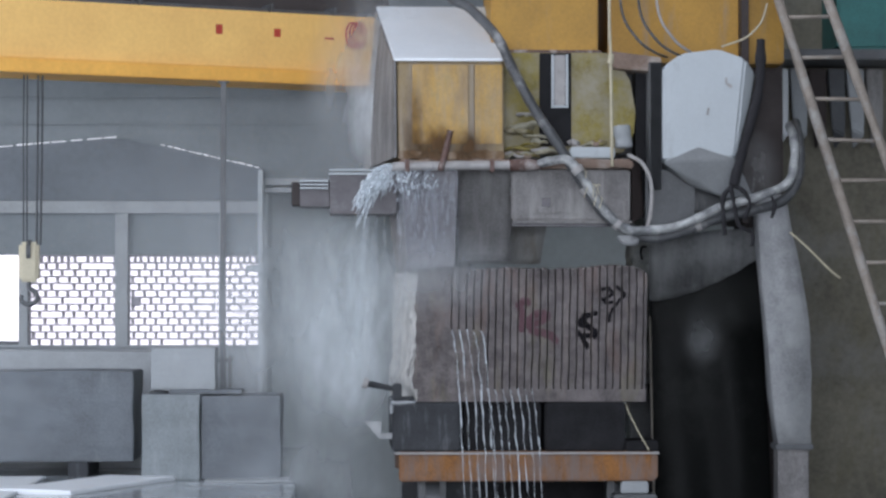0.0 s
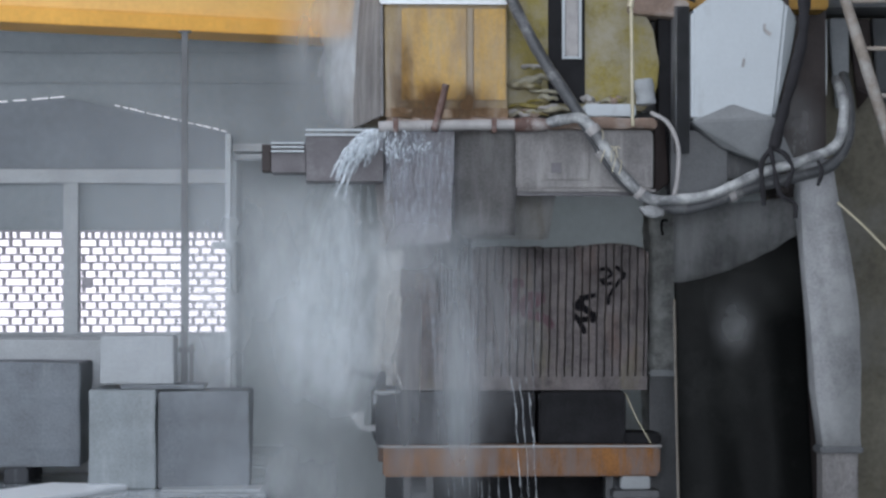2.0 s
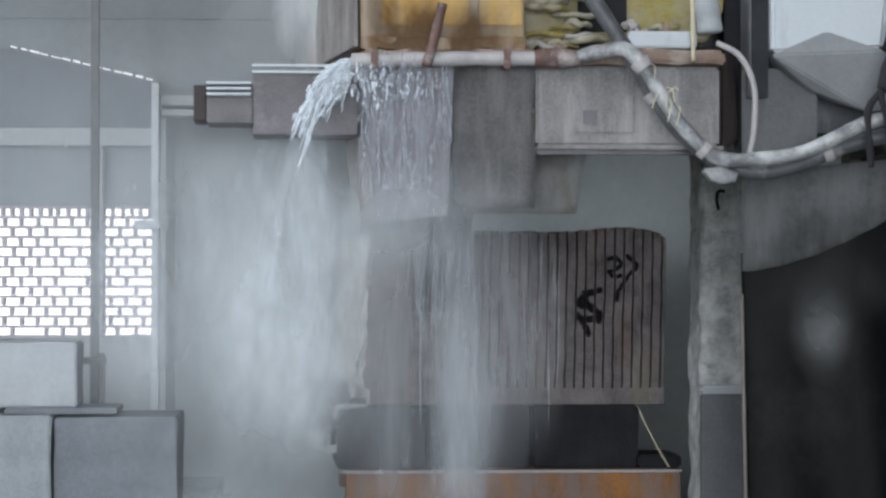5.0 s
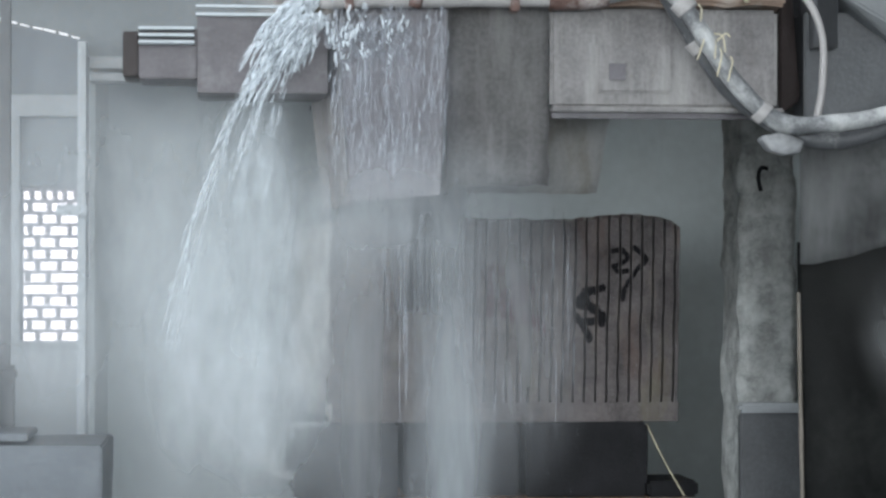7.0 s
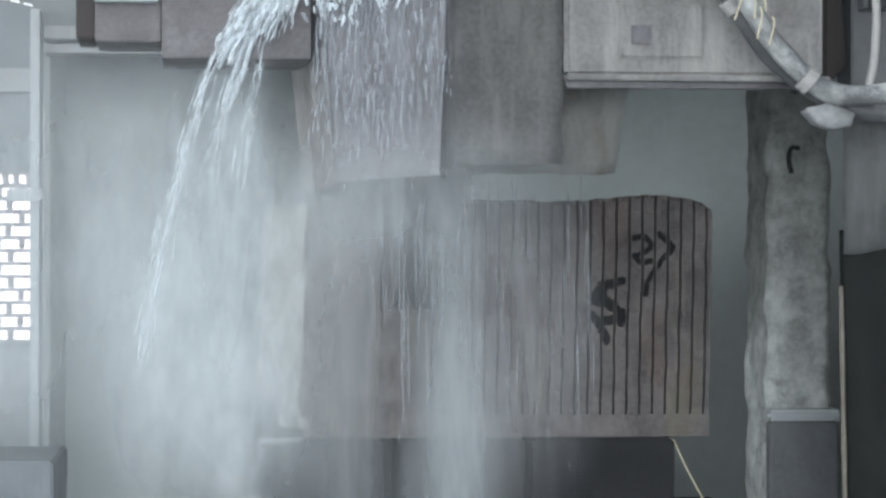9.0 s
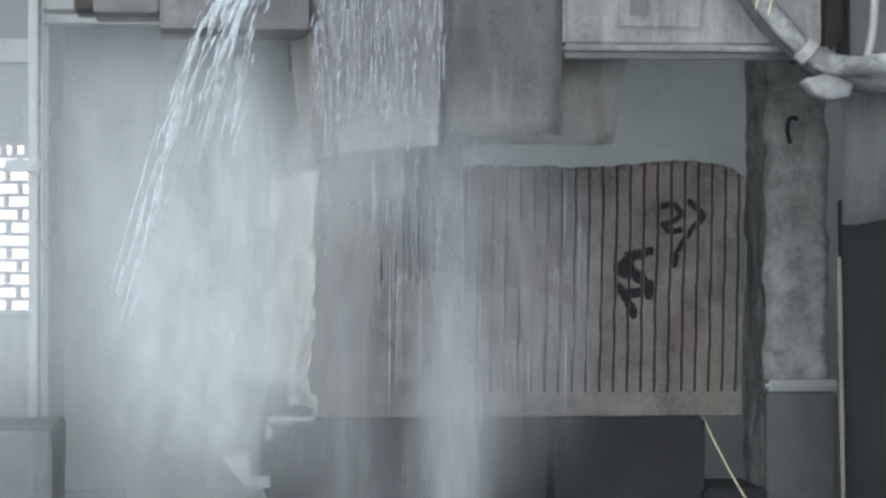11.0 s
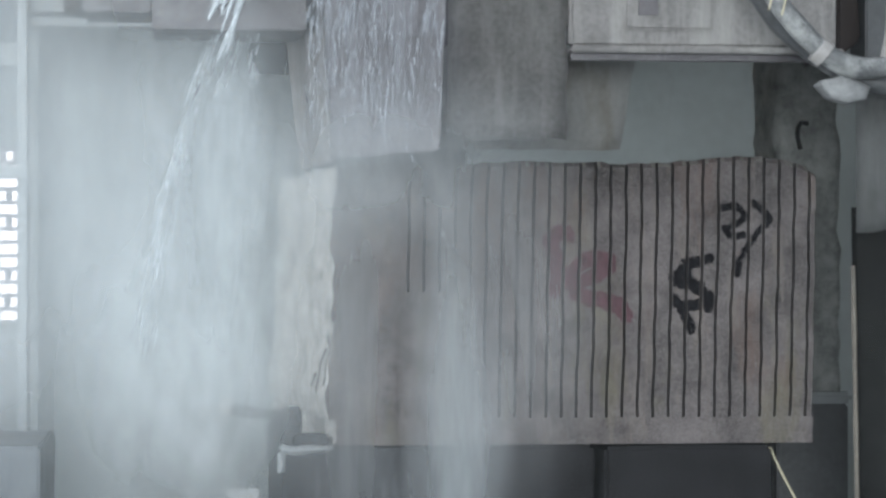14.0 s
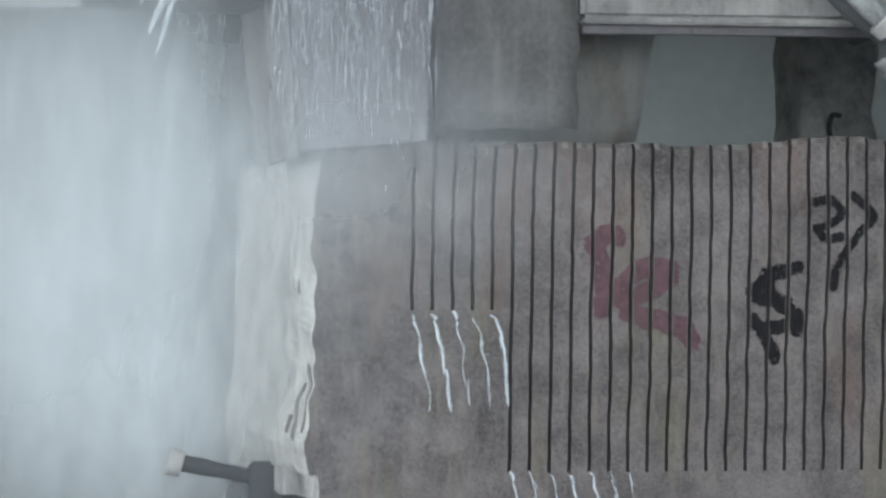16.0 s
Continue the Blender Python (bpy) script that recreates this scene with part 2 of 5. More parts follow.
M_STONE = mat("granite_sawn_face", (0.136, 0.120, 0.118), 0.7, var=0.68, scale=9, bump=0.6, dust=(0.225, 0.19, 0.168), cover=0.36, streak=True, spec=0.35,
              stain=(((0.16, 0.098, 0.075), 0.26, 2.6), ((0.15, 0.138, 0.075), 0.24, 2.2), ((0.24, 0.222, 0.214), 0.2, 22.0), ((0.08, 0.071, 0.071), 0.16, 34.0)))
M_CREAM = mat("granite_broken_face", (0.56, 0.55, 0.525), 0.75, var=0.5, scale=8, bump=1.0, dust=(0.36, 0.335, 0.30), cover=0.33, streak=True)
M_CHIP = mat("fresh_chipped_granite", (0.20, 0.185, 0.172), 0.75, var=0.6, scale=14, bump=0.8)
M_BLACKPAINT = mat("black_spray_paint", (0.010, 0.009, 0.011), 0.8, var=0.5, scale=40, bump=0.2, spec=0.1)
M_REDPAINT = mat("faded_red_spray_paint", (0.098, 0.046, 0.056), 0.75, var=0.5, scale=40, bump=0.2)
M_TIMBER = mat("wet_black_timber", (0.019, 0.019, 0.021), 0.7, var=0.5, scale=6, bump=0.4, spec=0.15)
M_GREYTIMBER = mat("slurry_grey_timber", (0.045, 0.048, 0.053), 0.7, var=0.35, scale=6, bump=0.4, dust=(0.17, 0.18, 0.19), cover=0.33, streak=True, spec=0.3)
M_TROLLEY = mat("worn_orange_paint", (0.24, 0.095, 0.014), 0.6, var=0.5, scale=5, bump=0.25, dust=(0.185, 0.135, 0.115), cover=0.56, streak=True)
M_BLUESTONE = mat("grey_stone", (0.115, 0.13, 0.145), 0.5, var=0.3, scale=4, bump=0.3, dust=(0.20, 0.22, 0.23), cover=0.3, streak=True)
M_PALESTONE = mat("pale_grey_stone", (0.36, 0.38, 0.39), 0.7, var=0.15, scale=4, bump=0.25)
M_MIDSTONE = mat("wet_mid_grey_stone", (0.19, 0.215, 0.225), 0.45, var=0.25, scale=4, bump=0.3, dust=(0.27, 0.30, 0.31), cover=0.4, streak=True)
M_TEAL = mat("teal_paint", (0.03, 0.16, 0.15), 0.5)
M_STEEL = mat("blade_steel", (0.20, 0.20, 0.21), 0.35, metal=0.6, var=0.25, scale=6, bump=0.1, dust=(0.30, 0.30, 0.31), cover=0.4)
M_CREAMPAINT = mat("cream_hook_block_paint", (0.55, 0.50, 0.36), 0.5, var=0.2, scale=8)
M_CABLE = mat("steel_rope", (0.07, 0.075, 0.08), 0.5, metal=0.4)
M_JET = water_mat("thin_broken_jet", 0.57, 26)
M_SPRAY = water_mat("broken_milky_water", 0.42, 40)
M_TAIL = water_mat("thinning_milky_water", 0.66, 40)
M_MIST = mist_mat("fine_spray", 0.66, 2.2)
M_MIST_COLUMN = mist_mat("spray_column", 1.1, 4.0, stretch=0.3)
M_MIST_WHITE = mist_mat("dense_white_spray", 1.45, 3.0, stretch=0.4, tone=(0.86, 0.92, 0.95))
M_MIST_POUR = mist_mat("pouring_spray", 0.9, 26.0, stretch=0.05, tone=(0.50, 0.51, 0.55))
M_MIST_DASH = mist_mat("dashed_spray", 0.72, 9.0, stretch=0.10, tone=(0.56, 0.58, 0.60))
M_MIST_LOW = mist_mat("low_spray", 0.60, 3.0)
M_GREYFILM = mist_mat("thin_slurry_film", 0.8, 6.0, stretch=0.6, tone=(0.085, 0.088, 0.085))
M_GRIMEFILM = mist_mat("brown_grime_film", 1.1, 9.0, stretch=0.5, tone=(0.20, 0.125, 0.07))
M_PALEFILM = mist_mat("pale_dried_film", 0.9, 7.0, stretch=0.5, tone=(0.50, 0.50, 0.50))
M_YARDHAZE = mist_mat("drifting_white_cloud", 0.62, 1.4, tone=(0.78, 0.84, 0.87))
M_RUBBERSHINE = mist_mat("painted_rubber_highlight", 0.95, 2.6, stretch=1.0, tone=(0.34, 0.35, 0.35))
M_CURTAINWATER = water_mat("torn_milky_water", 0.80, 45, (0.56, 0.59, 0.64))
M_MIST_SHEET = mist_mat("drifting_spray_sheet", 0.84, 5.0, stretch=0.12, tone=(0.54, 0.565, 0.585))
M_MIST_THIN = mist_mat("thin_spray", 0.42, 1.6)
M_HAZE = mist_mat("thin_drifting_haze", 0.034, 1.2)
M_MIST_FAN = mist_mat("white_spray_body", 0.66, 9.0, stretch=0.22, tone=(0.80, 0.86, 0.89))
M_MIST_FALL = mist_mat("falling_spray", 0.84, 6.0, stretch=0.12, tone=(0.69, 0.745, 0.775))

# ---- building helpers ----


def part(name, bm, material, parent, label="", smooth=False):
    me = bpy.data.meshes.new(name)
    bm.normal_update()
    bm.to_mesh(me)
    bm.free()
    if smooth:
        for p in me.polygons:
            p.use_smooth = True
    for m in material if isinstance(material, (list, tuple)) else [material]:
        me.materials.append(m)
    ob = new(name, me)
    ob.parent = parent
    if label:
        ob["label"] = label
    return ob


def thing(name, at, label, category, group="", kind=""):
    ob = new(name)
    ob.location = at
    ob.empty_display_size = 0.1
    return tagged(ob, label, category, group, kind)


def solid(name, bm, material, label, category="", group="", kind="", at=(0, 0, 0), smooth=False):
    ob = part(name, bm, material, None, label, smooth)
    ob.location = at
    return tagged(ob, label, category, group, kind)


def box(x0, x1, y0, y1, z0, z1, bevel=0.006, bm=None):
    b = bmesh.new()
    bmesh.ops.create_cube(b, size=1)
    for v in b.verts:
        v.co = Vector((x0 if v.co.x < 0 else x1, y0 if v.co.y < 0 else y1, z0 if v.co.z < 0 else z1))
    if bevel:
        bmesh.ops.bevel(b, geom=b.edges[:], offset=min(bevel, 0.45 * min(abs(x1 - x0), abs(y1 - y0), abs(z1 - z0))), segments=2, affect="EDGES")
    return merge(bm, b)


def merge(bm, b):
    if bm is None:
        return b
    me = bpy.data.meshes.new("join")
    b.to_mesh(me)
    b.free()
    bm.from_mesh(me)
    bpy.data.meshes.remove(me)
    return bm


def hull(points, bevel=0.006, bm=None):
    b = bmesh.new()
    for p in points:
        b.verts.new(p)
    r = bmesh.ops.convex_hull(b, input=b.verts[:])
    bmesh.ops.delete(b, geom=list({g for g in r["geom_unused"] + r["geom_interior"] if isinstance(g, bmesh.types.BMVert)}), context="VERTS")
    bmesh.ops.dissolve_limit(b, angle_limit=radians(1), verts=b.verts[:], edges=b.edges[:])
    if bevel:
        bmesh.ops.bevel(b, geom=b.edges[:], offset=bevel, segments=2, affect="EDGES", clamp_overlap=True)
    return merge(bm, b)


def spline(points, steps=8):
    p = [Vector(q) for q in points]
    p = [2 * p[0] - p[1]] + p + [2 * p[-1] - p[-2]]
    out = []
    for i in range(1, len(p) - 2):
        for k in range(steps):
            u = k / steps
            a, b, c, d = p[i - 1], p[i], p[i + 1], p[i + 2]
            out.append(0.5 * (2 * b + (c - a) * u + (2 * a - 5 * b + 4 * c - d) * u * u + (3 * b - a - 3 * c + d) * u ** 3))
    return out + [p[-2]]


def tube(points, r, seg=10, bm=None, steps=8, lump=0.0, ends=1.0):
    """A round bar or hose along a smooth line; lump makes it uneven, ends tapers its tips."""
    bm = bm or bmesh.new()
    line = spline(points, steps) if steps else [Vector(q) for q in points]
    up = Vector((0.13, 0.97, 0.21))
    rings = []
    for i, c in enumerate(line):
        d = (line[min(i + 1, len(line) - 1)] - line[max(i - 1, 0)]).normalized()
        s = d.cross(up).normalized()
        w = s.cross(d)
        k = r * (1 + lump * noise.noise(c * 14)) * (ends if i in (0, len(line) - 1) else 1)
        rings.append([bm.verts.new(c + k * (math.cos(a) * s + math.sin(a) * w)) for a in [2 * math.pi * j / seg for j in range(seg)]])
    for a, b in zip(rings, rings[1:]):
        for j in range(seg):
            bm.faces.new((a[j], a[(j + 1) % seg], b[(j + 1) % seg], b[j]))
    bm.faces.new(rings[0][::-1])
    bm.faces.new(rings[-1])
    return bm


def disc(x, y, z, r, thick, seg=64, hole=0.0, teeth=0.0):
    """A disc that turns about x."""
    bm = bmesh.new()
    loops = []
    for xx in (x - thick / 2, x + thick / 2):
        loops.append([bm.verts.new((xx, y + (r - (teeth if j % 3 == 0 else 0)) * math.cos(2 * math.pi * j / seg),
                                    z + (r - (teeth if j % 3 == 0 else 0)) * math.sin(2 * math.pi * j / seg))) for j in range(seg)])
    bm.faces.new(loops[0][::-1])
    bm.faces.new(loops[1])
    for j in range(seg):
        bm.faces.new((loops[0][j], loops[0][(j + 1) % seg], loops[1][(j + 1) % seg], loops[1][j]))
    return bm


# ---- the hall ----


def build_hall():
    solid("floor", box(-9, 8, -20.5, 5.5, -0.2, 0.0, 0), M_WETFLOOR, "wet grey concrete hall floor", "floor", kind="structure")
    solid("pavement", box(-8.9, -0.95, -2.2, 4.6, 0.0, 0.42, 0.01), M_PAD, "raised wet concrete pad beside the trolley pit", "floor", kind="structure")
    # back wall on the far side of the pad, with lattice brick openings
    y0, y1 = 3.0, 3.2
    wall = thing("wall_back", (0, y0, 0.42), "grey wall with lattice brick openings and sheet cladding above", "wall", kind="structure")
    wall_at = Vector((0, y0, 0.42))

    def wp(name, x0, x1, ya, yb, z0, z1, m, label="", bevel=0.004):
        ob = part(name, box(x0, x1, ya - y0, yb - y0, z0 - 0.42, z1 - 0.42, bevel), m, wall, label)
        return ob
    wp("plinth", -9, -1.27, y0, y1, 0.42, 1.262, M_PIER, "grey plaster wall below the openings")
    wp("sill", -9, -1.27, y0 - 0.03, y1, 1.262, 1.28, M_PALESTONE)
    for x0, x1 in ((-2.39, -2.29), (-3.12, -3.05), (-1.60, -1.555)):
        wp("pier", x0, x1, y0 - 0.03, y1, 1.28, 2.285 if x0 > -3 else 1.99, M_PIER)
    wp("beam", -9, -1.27, y0 - 0.04, y1, 2.285, 2.38, M_PALESTONE, "pale concrete crossbeam")
    wp("panel", -9, -1.27, y0 + 0.02, y1, 1.97, 2.285, M_SHEET, "grey sheet infill panel")
    # gable-shaped dark cladding under the light gap
    bm = hull([(-9, 0.02, 1.965), (-1.27, 0.02, 1.965), (-1.27, 0.02, 2.20), (-2.33, 0.02, 2.44), (-9, 0.02, 2.06),
               (-9, 0.2, 1.965), (-1.27, 0.2, 1.965), (-1.27, 0.2, 2.20), (-2.33, 0.2, 2.44), (-9, 0.2, 2.06)], 0)
    part("gable", bm, M_DARKSHEET, wall, "dark grey sheet gable")
    for k, (a, b) in enumerate((((-2.36, 2.452), (-4.2, 2.29)), ((-2.06, 2.395), (-1.29, 2.215)))):
        bm = bmesh.new()
        n = 14
        for i in range(n):
            u, v = (i + random.uniform(0.0, 0.25)) / n, (i + random.uniform(0.75, 1.0)) / n
            xa, xb = a[0] + (b[0] - a[0]) * u, a[0] + (b[0] - a[0]) * v
            za, zb = a[1] + (b[1] - a[1]) * u, a[1] + (b[1] - a[1]) * v
            h = random.uniform(0.004, 0.011)
            hull([(xa, 0.0, za), (xb, 0.0, zb), (xa, 0.0, za + h), (xb, 0.0, zb + h), (xa, 0.03, za), (xb, 0.03, zb), (xa, 0.03, za + h), (xb, 0.03, zb + h)], 0, bm)
        part("light_gap", bm, M_GLOWLINE, wall, "bright daylight gap along the roof edge")
    # ribbed upper cladding
    bm = box(-9, -1.27, 0.06, 0.2, 2.05, 6.2, 0)
    for i in range(9):
        z = 2.55 + i * 0.21
        box(-9, -1.27, 0.04, 0.07, z, z + 0.012, 0, bm)
    part("cladding", bm, M_SHEET, wall, "pale grey ribbed sheet cladding")
    bm = box(-1.27, 1.0, 0.06, 0.2, 2.14, 6.2, 0)
    for i in range(9):
        z = 2.55 + i * 0.21
        box(-1.27, 1.0, 0.04, 0.07, z, z + 0.012, 0, bm)
    part("cladding", bm, M_SHEET, wall, "pale grey ribbed sheet cladding")
    part("wall_cap", box(-1.25, 0.2, 0.0, 0.2, 2.085, 2.138, 0.004), M_PALESTONE, wall, "pale ledge along the top of the plastered wall")
    part("wall_cap", box(-1.25, -0.6, 0.02, 0.19, 2.03, 2.065, 0.004), M_PALESTONE, wall, "pale ledge along the top of the plastered wall")
    part("roof_truss", box(-9, -0.3, -0.12, 0.04, 3.36, 3.9, 0.01), M_BROWN, wall, "dark steel roof truss chord")
    part("corner_post", box(-1.30, -1.262, -0.06, 0.2, 0.0, 2.2, 0.004), M_WHITE, wall, "white corner trim")
    part("switch_box", box(-1.39, -1.25, -0.12, -0.06, 1.42, 1.47, 0.006), M_WHITE, wall, "small white box")
    # lattice: thin courses with staggered webs
    web = bpy.data.meshes.new("brick")
    b = box(-0.009, 0.009, 0.0, 0.11, 0.0, 0.037, 0.003)
    b.to_mesh(web)
    b.free()
    web.materials.append(M_BRICK)
    for x0, x1 in ((-3.05, -2.39), (-2.29, -1.60), (-1.555, -1.30)):
        for r in range(13):
            z = 1.28 + r * 0.0531
            part("course", box(x0, x1, 0.04, 0.15, z + 0.039 - 0.42, z + 0.0531 - 0.42, 0.002), M_BRICK, wall)
            step = 0.088 if r < 12 else 0.050
            x = x0 + step * (0.35 if r % 2 else 0.85)
            while x < x1 - 0.01:
                if random.random() > 0.06:
                    o = new("brick", web)
                    o.parent = wall
                    o.location = (x + random.uniform(-0.006, 0.006), 0.04, z + 0.002 - 0.42)
                x += step
    part("vent_block", box(-2.27, -2.21, 0.03, 0.14, 1.575 - 0.42, 1.645 - 0.42, 0.004), M_BRICK, wall)
    part("frame", box(-3.5, -3.12, 0.05, 0.12, 1.28 - 0.42, 1.31 - 0.42, 0.003), M_DARKSTEEL, wall, "dark steel frame of the open bay")
    solid("backdrop", box(-9, -1.27, 4.1, 4.15, 0.9, 2.3, 0), M_SKYGLOW, "bright overcast daylight outside", "sky", kind="structure")
    # pale wall beside the openings, then the recess behind the saw
    solid("wall_recess", box(-1.262, -1.235, 3.2, 4.5, 0.0, 6.2, 0.004), M_PALEWALL, "pale plastered return wall beside the lattice openings", "wall", kind="structure")
    solid("wall_rear", box(-1.262, 8, 4.5, 4.7, 0.0, 6.2, 0.004), M_PALEWALL, "pale grey-green splash wall behind the saw", "wall", kind="structure")
    solid("wall_right", box(2.28, 8, 2.2, 2.4, 0.0, 6.2, 0.004), M_OLIVEWALL, "stained olive-grey rendered wall behind the ladder", "wall", kind="structure")
    bm = box(-9.2, -9, -20.5, 4.7, 0.0, 1.4, 0)
    box(-9.2, -9, -20.5, 4.7, 4.6, 6.6, 0, bm)
    box(-9.2, -9, -20.5, -7.6, 1.4, 4.6, 0, bm)
    box(-9.2, -9, 0.6, 4.7, 1.4, 4.6, 0, bm)
    solid("wall_side_west", bm, M_PIER, "grey side wall of the hall", "wall", kind="structure")
    solid("wall_side_east", box(8, 8.2, -20.5, 4.7, 0.0, 6.6, 0), M_PIER, "grey side wall of the hall", "wall", kind="structure")
    bm = box(-9, -6, -20.7, -20.5, 0.0, 6.6, 0)
    box(4, 8, -20.7, -20.5, 0.0, 6.6, 0, bm)
    box(-6, 4, -20.7, -20.5, 5.45, 6.6, 0, bm)
    solid("wall_front", bm, M_PIER, "grey front wall of the hall with a wide open gateway", "wall", kind="structure")
    bm = bmesh.new()
    for ya, yb in ((-20.5, -8.2), (-5.8, -2.4), (-0.8, 4.7)):
        box(-9, 8, ya, yb, 6.6, 6.7, 0, bm)
    for ya, yb in ((-8.2, -5.8), (-2.4, -0.8)):
        box(-9, -5.5, ya, yb, 6.6, 6.7, 0, bm)
        box(3.5, 8, ya, yb, 6.6, 6.7, 0, bm)
    solid("ceiling", bm, M_ROOF, "grey sheet roof with roof lights", "ceiling", kind="structure")
    # thin dark post in front of the openings
    post = thing("steel_post", (-1.50, 1.6, 0.42), "thin dark steel post standing on the pad", "post")
    part("shaft", box(-0.02, 0.02, -0.02, 0.02, 0.0, 2.74, 0.003), M_DARKSTEEL, post)
    part("cap", box(-0.04, 0.04, -0.03, 0.03, 2.74, 2.752, 0.003), M_DARKSTEEL, post)
    part("foot", box(-0.07, 0.07, -0.05, 0.05, 0.0, 0.02, 0.003), M_DARKSTEEL, post)


def build_crane():
    yaw = math.degrees(math.atan2(1.1, 2.59))
    crane = thing("bridge_crane", (-3.04, 1.2, 3.195), "orange painted bridge crane girder with a hanging hook", "crane")
    crane.rotation_euler[2] = radians(yaw)
    part("girder", box(-3.0, 3.6, 0.0, 0.4, 0.10, 0.52, 0.008), M_CRANE, crane)
    part("bottom_flange", box(-3.0, 3.6, -0.05, 0.45, 0.0, 0.10, 0.006), M_CRANE_LOW, crane, "deep orange lower flange")
    part("rail", box(-3.0, 3.6, 0.12, 0.2, 0.52, 0.56, 0.004), M_DARKSTEEL, crane)
    for x in (0.35, 1.05, 2.05, 2.55):
        part("rail_clip", box(x, x + 0.02, 0.06, 0.26, 0.52, 0.59, 0.004), M_DARKSTEEL, crane)
    for x, w, h in ((1.60, 0.05, 0.07), (2.05, 0.05, 0.06), (2.45, 0.07, 0.014)):
        part("marking", box(x, x + w, -0.003, 0.002, 0.34, 0.34 + h, 0), M_RED, crane, "faded red marking bar")
    for i in range(3):
        a = [(2.66 + 0.025 * i + 0.05 * math.cos(u), -0.02 - 0.01 * i, 0.38 + 0.09 * math.sin(u)) for u in [2 * math.pi * j / 14 for j in range(14)]]
        part("cable_loop", tube(a, 0.007, 6, steps=3), M_RED, crane, "red cable loop")
    hook = thing("crane_hook", (-2.85, 1.45, 1.72), "cream hook block hanging from steel ropes", "hook")
    for x in (-0.045, -0.02, 0.055, 0.085):
        part("rope", tube([(x * 0.9, 0, 0.28), (x, 0, 1.0), (x, 0.02, 1.49)], 0.006 if x < 0.05 else 0.008, 6), M_CABLE, hook)
    block = part("block", box(-0.07, 0.07, -0.05, 0.05, 0.02, 0.30, 0.02), M_CREAMPAINT, hook)
    part("pulley", disc(0.0, 0, 0.24, 0.075, 0.03, 24), M_DARKSTEEL, block)
    part("hook", tube([(0, 0, 0.03), (0, 0, -0.02), (0.045, 0, -0.05), (0.055, 0, -0.10), (0.0, 0, -0.14), (-0.055, 0, -0.11), (-0.05, 0, -0.07)], 0.017, 8, ends=0.5), M_DARKSTEEL, hook, smooth=True)


def rough_block(name, x0, x1, y0, y1, z0, z1, m, label, category, amp=0.010, bevel=0.008, group=""):
    """A quarried block with slightly uneven faces."""
    b = box(0, x1 - x0, 0, y1 - y0, 0, z1 - z0, bevel)
    bmesh.ops.subdivide_edges(b, edges=[e for e in b.edges if e.calc_length() > 0.1], cuts=5, use_grid_fill=True)
    for v in b.verts:
        if v.co.z > 0.005:
            v.co += Vector(noise.noise_vector(v.co * 5 + Vector((x0, y0, z0)))) * amp
    return solid(name, b, m, label, category, group, at=(x0, y0, z0))


def build_yard():
    rough_block("stone_block", -1.97, -1.588, 0.3, 0.95, 0.42, 0.985, M_MIDSTONE, "wet mid-grey squared stone block on the wet pad", "stone block", group="stone blocks")
    rough_block("stone_block", -1.583, -1.06, 0.32, 1.1, 0.42, 0.975, M_BLUESTONE, "blue-grey squared stone block on the wet pad", "stone block", group="stone blocks")
    rough_block("stone_slab", -1.80, -1.32, 0.42, 0.9, 0.985, 1.01, M_BLUESTONE, "thin dark stone slab lying on a block", "stone slab", 0.004, 0.005)
    rough_block("stone_block", -1.93, -1.50, 0.55, 0.9, 1.01, 1.29, M_PIER, "pale stone offcut standing on a slab", "stone block", group="stone blocks")
    rough_block("stone_block", -4.3, -2.06, 0.75, 1.5, 0.52, 1.13, M_BLUESTONE, "long dark grey stone block on timber bearers", "stone block", group="stone blocks")
    for x in (-4.0, -3.2, -2.5):
        rough_block("timber_bearer", x, x + 0.14, 0.72, 1.5, 0.42, 0.52, M_GREYTIMBER, "grey wet timber bearer under a block", "timber", 0.006, 0.01, "bearers")
    rough_block("stone_block", -4.5, -2.0, 1.75, 2.5, 0.42, 1.25, M_PALESTONE, "pale grey stone block behind the dark block", "stone block", group="stone blocks")
    # two flat slabs in bright white carry the wet floor's reflected glare
    slab = rough_block("stone_slab", -2.75, -2.25, -0.85, 0.62, 0.42, 0.45, M_LID_GLARE, "flat stone slab, painted white for the glare of the wet pad", "stone slab", 0.006, 0.008)
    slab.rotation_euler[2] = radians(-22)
    rough_block("stone_slab", -4.2, -2.62, -1.9, 0.5, 0.42, 0.44, M_LID_GLARE, "wide flat slab, painted white for the glare of the wet pad", "stone slab", 0.005, 0.006)
    rough_block("stone_slab", -1.55, -0.97, 0.05, 0.42, 0.42, 0.436, M_PALESTONE, "wet pale stone slab lying beside the pit", "stone slab", 0.006, 0.008)
    chair = thing("stone_trestle", (-1.47, 0.95, 0.965), "small grey steel trestle on a stone block", "trestle")
    for x in (-0.05, 0.05):
        part("leg", box(x - 0.012, x + 0.012, -0.02, 0.02, 0.0, 0.27, 0.003), M_DARKSTEEL, chair)
    part("crossbar", box(-0.07, 0.07, -0.03, 0.03, 0.22, 0.25, 0.004), M_DARKSTEEL, chair)


# ---- the saw ----
BLADE_Y, BLADE_Z, BLADE_R = 1.62, 2.23, 0.82


def under(whole, make, *args):
    """Makes a piece of a part."""
    ob = make(*args)
    ob.parent = whole
    return ob


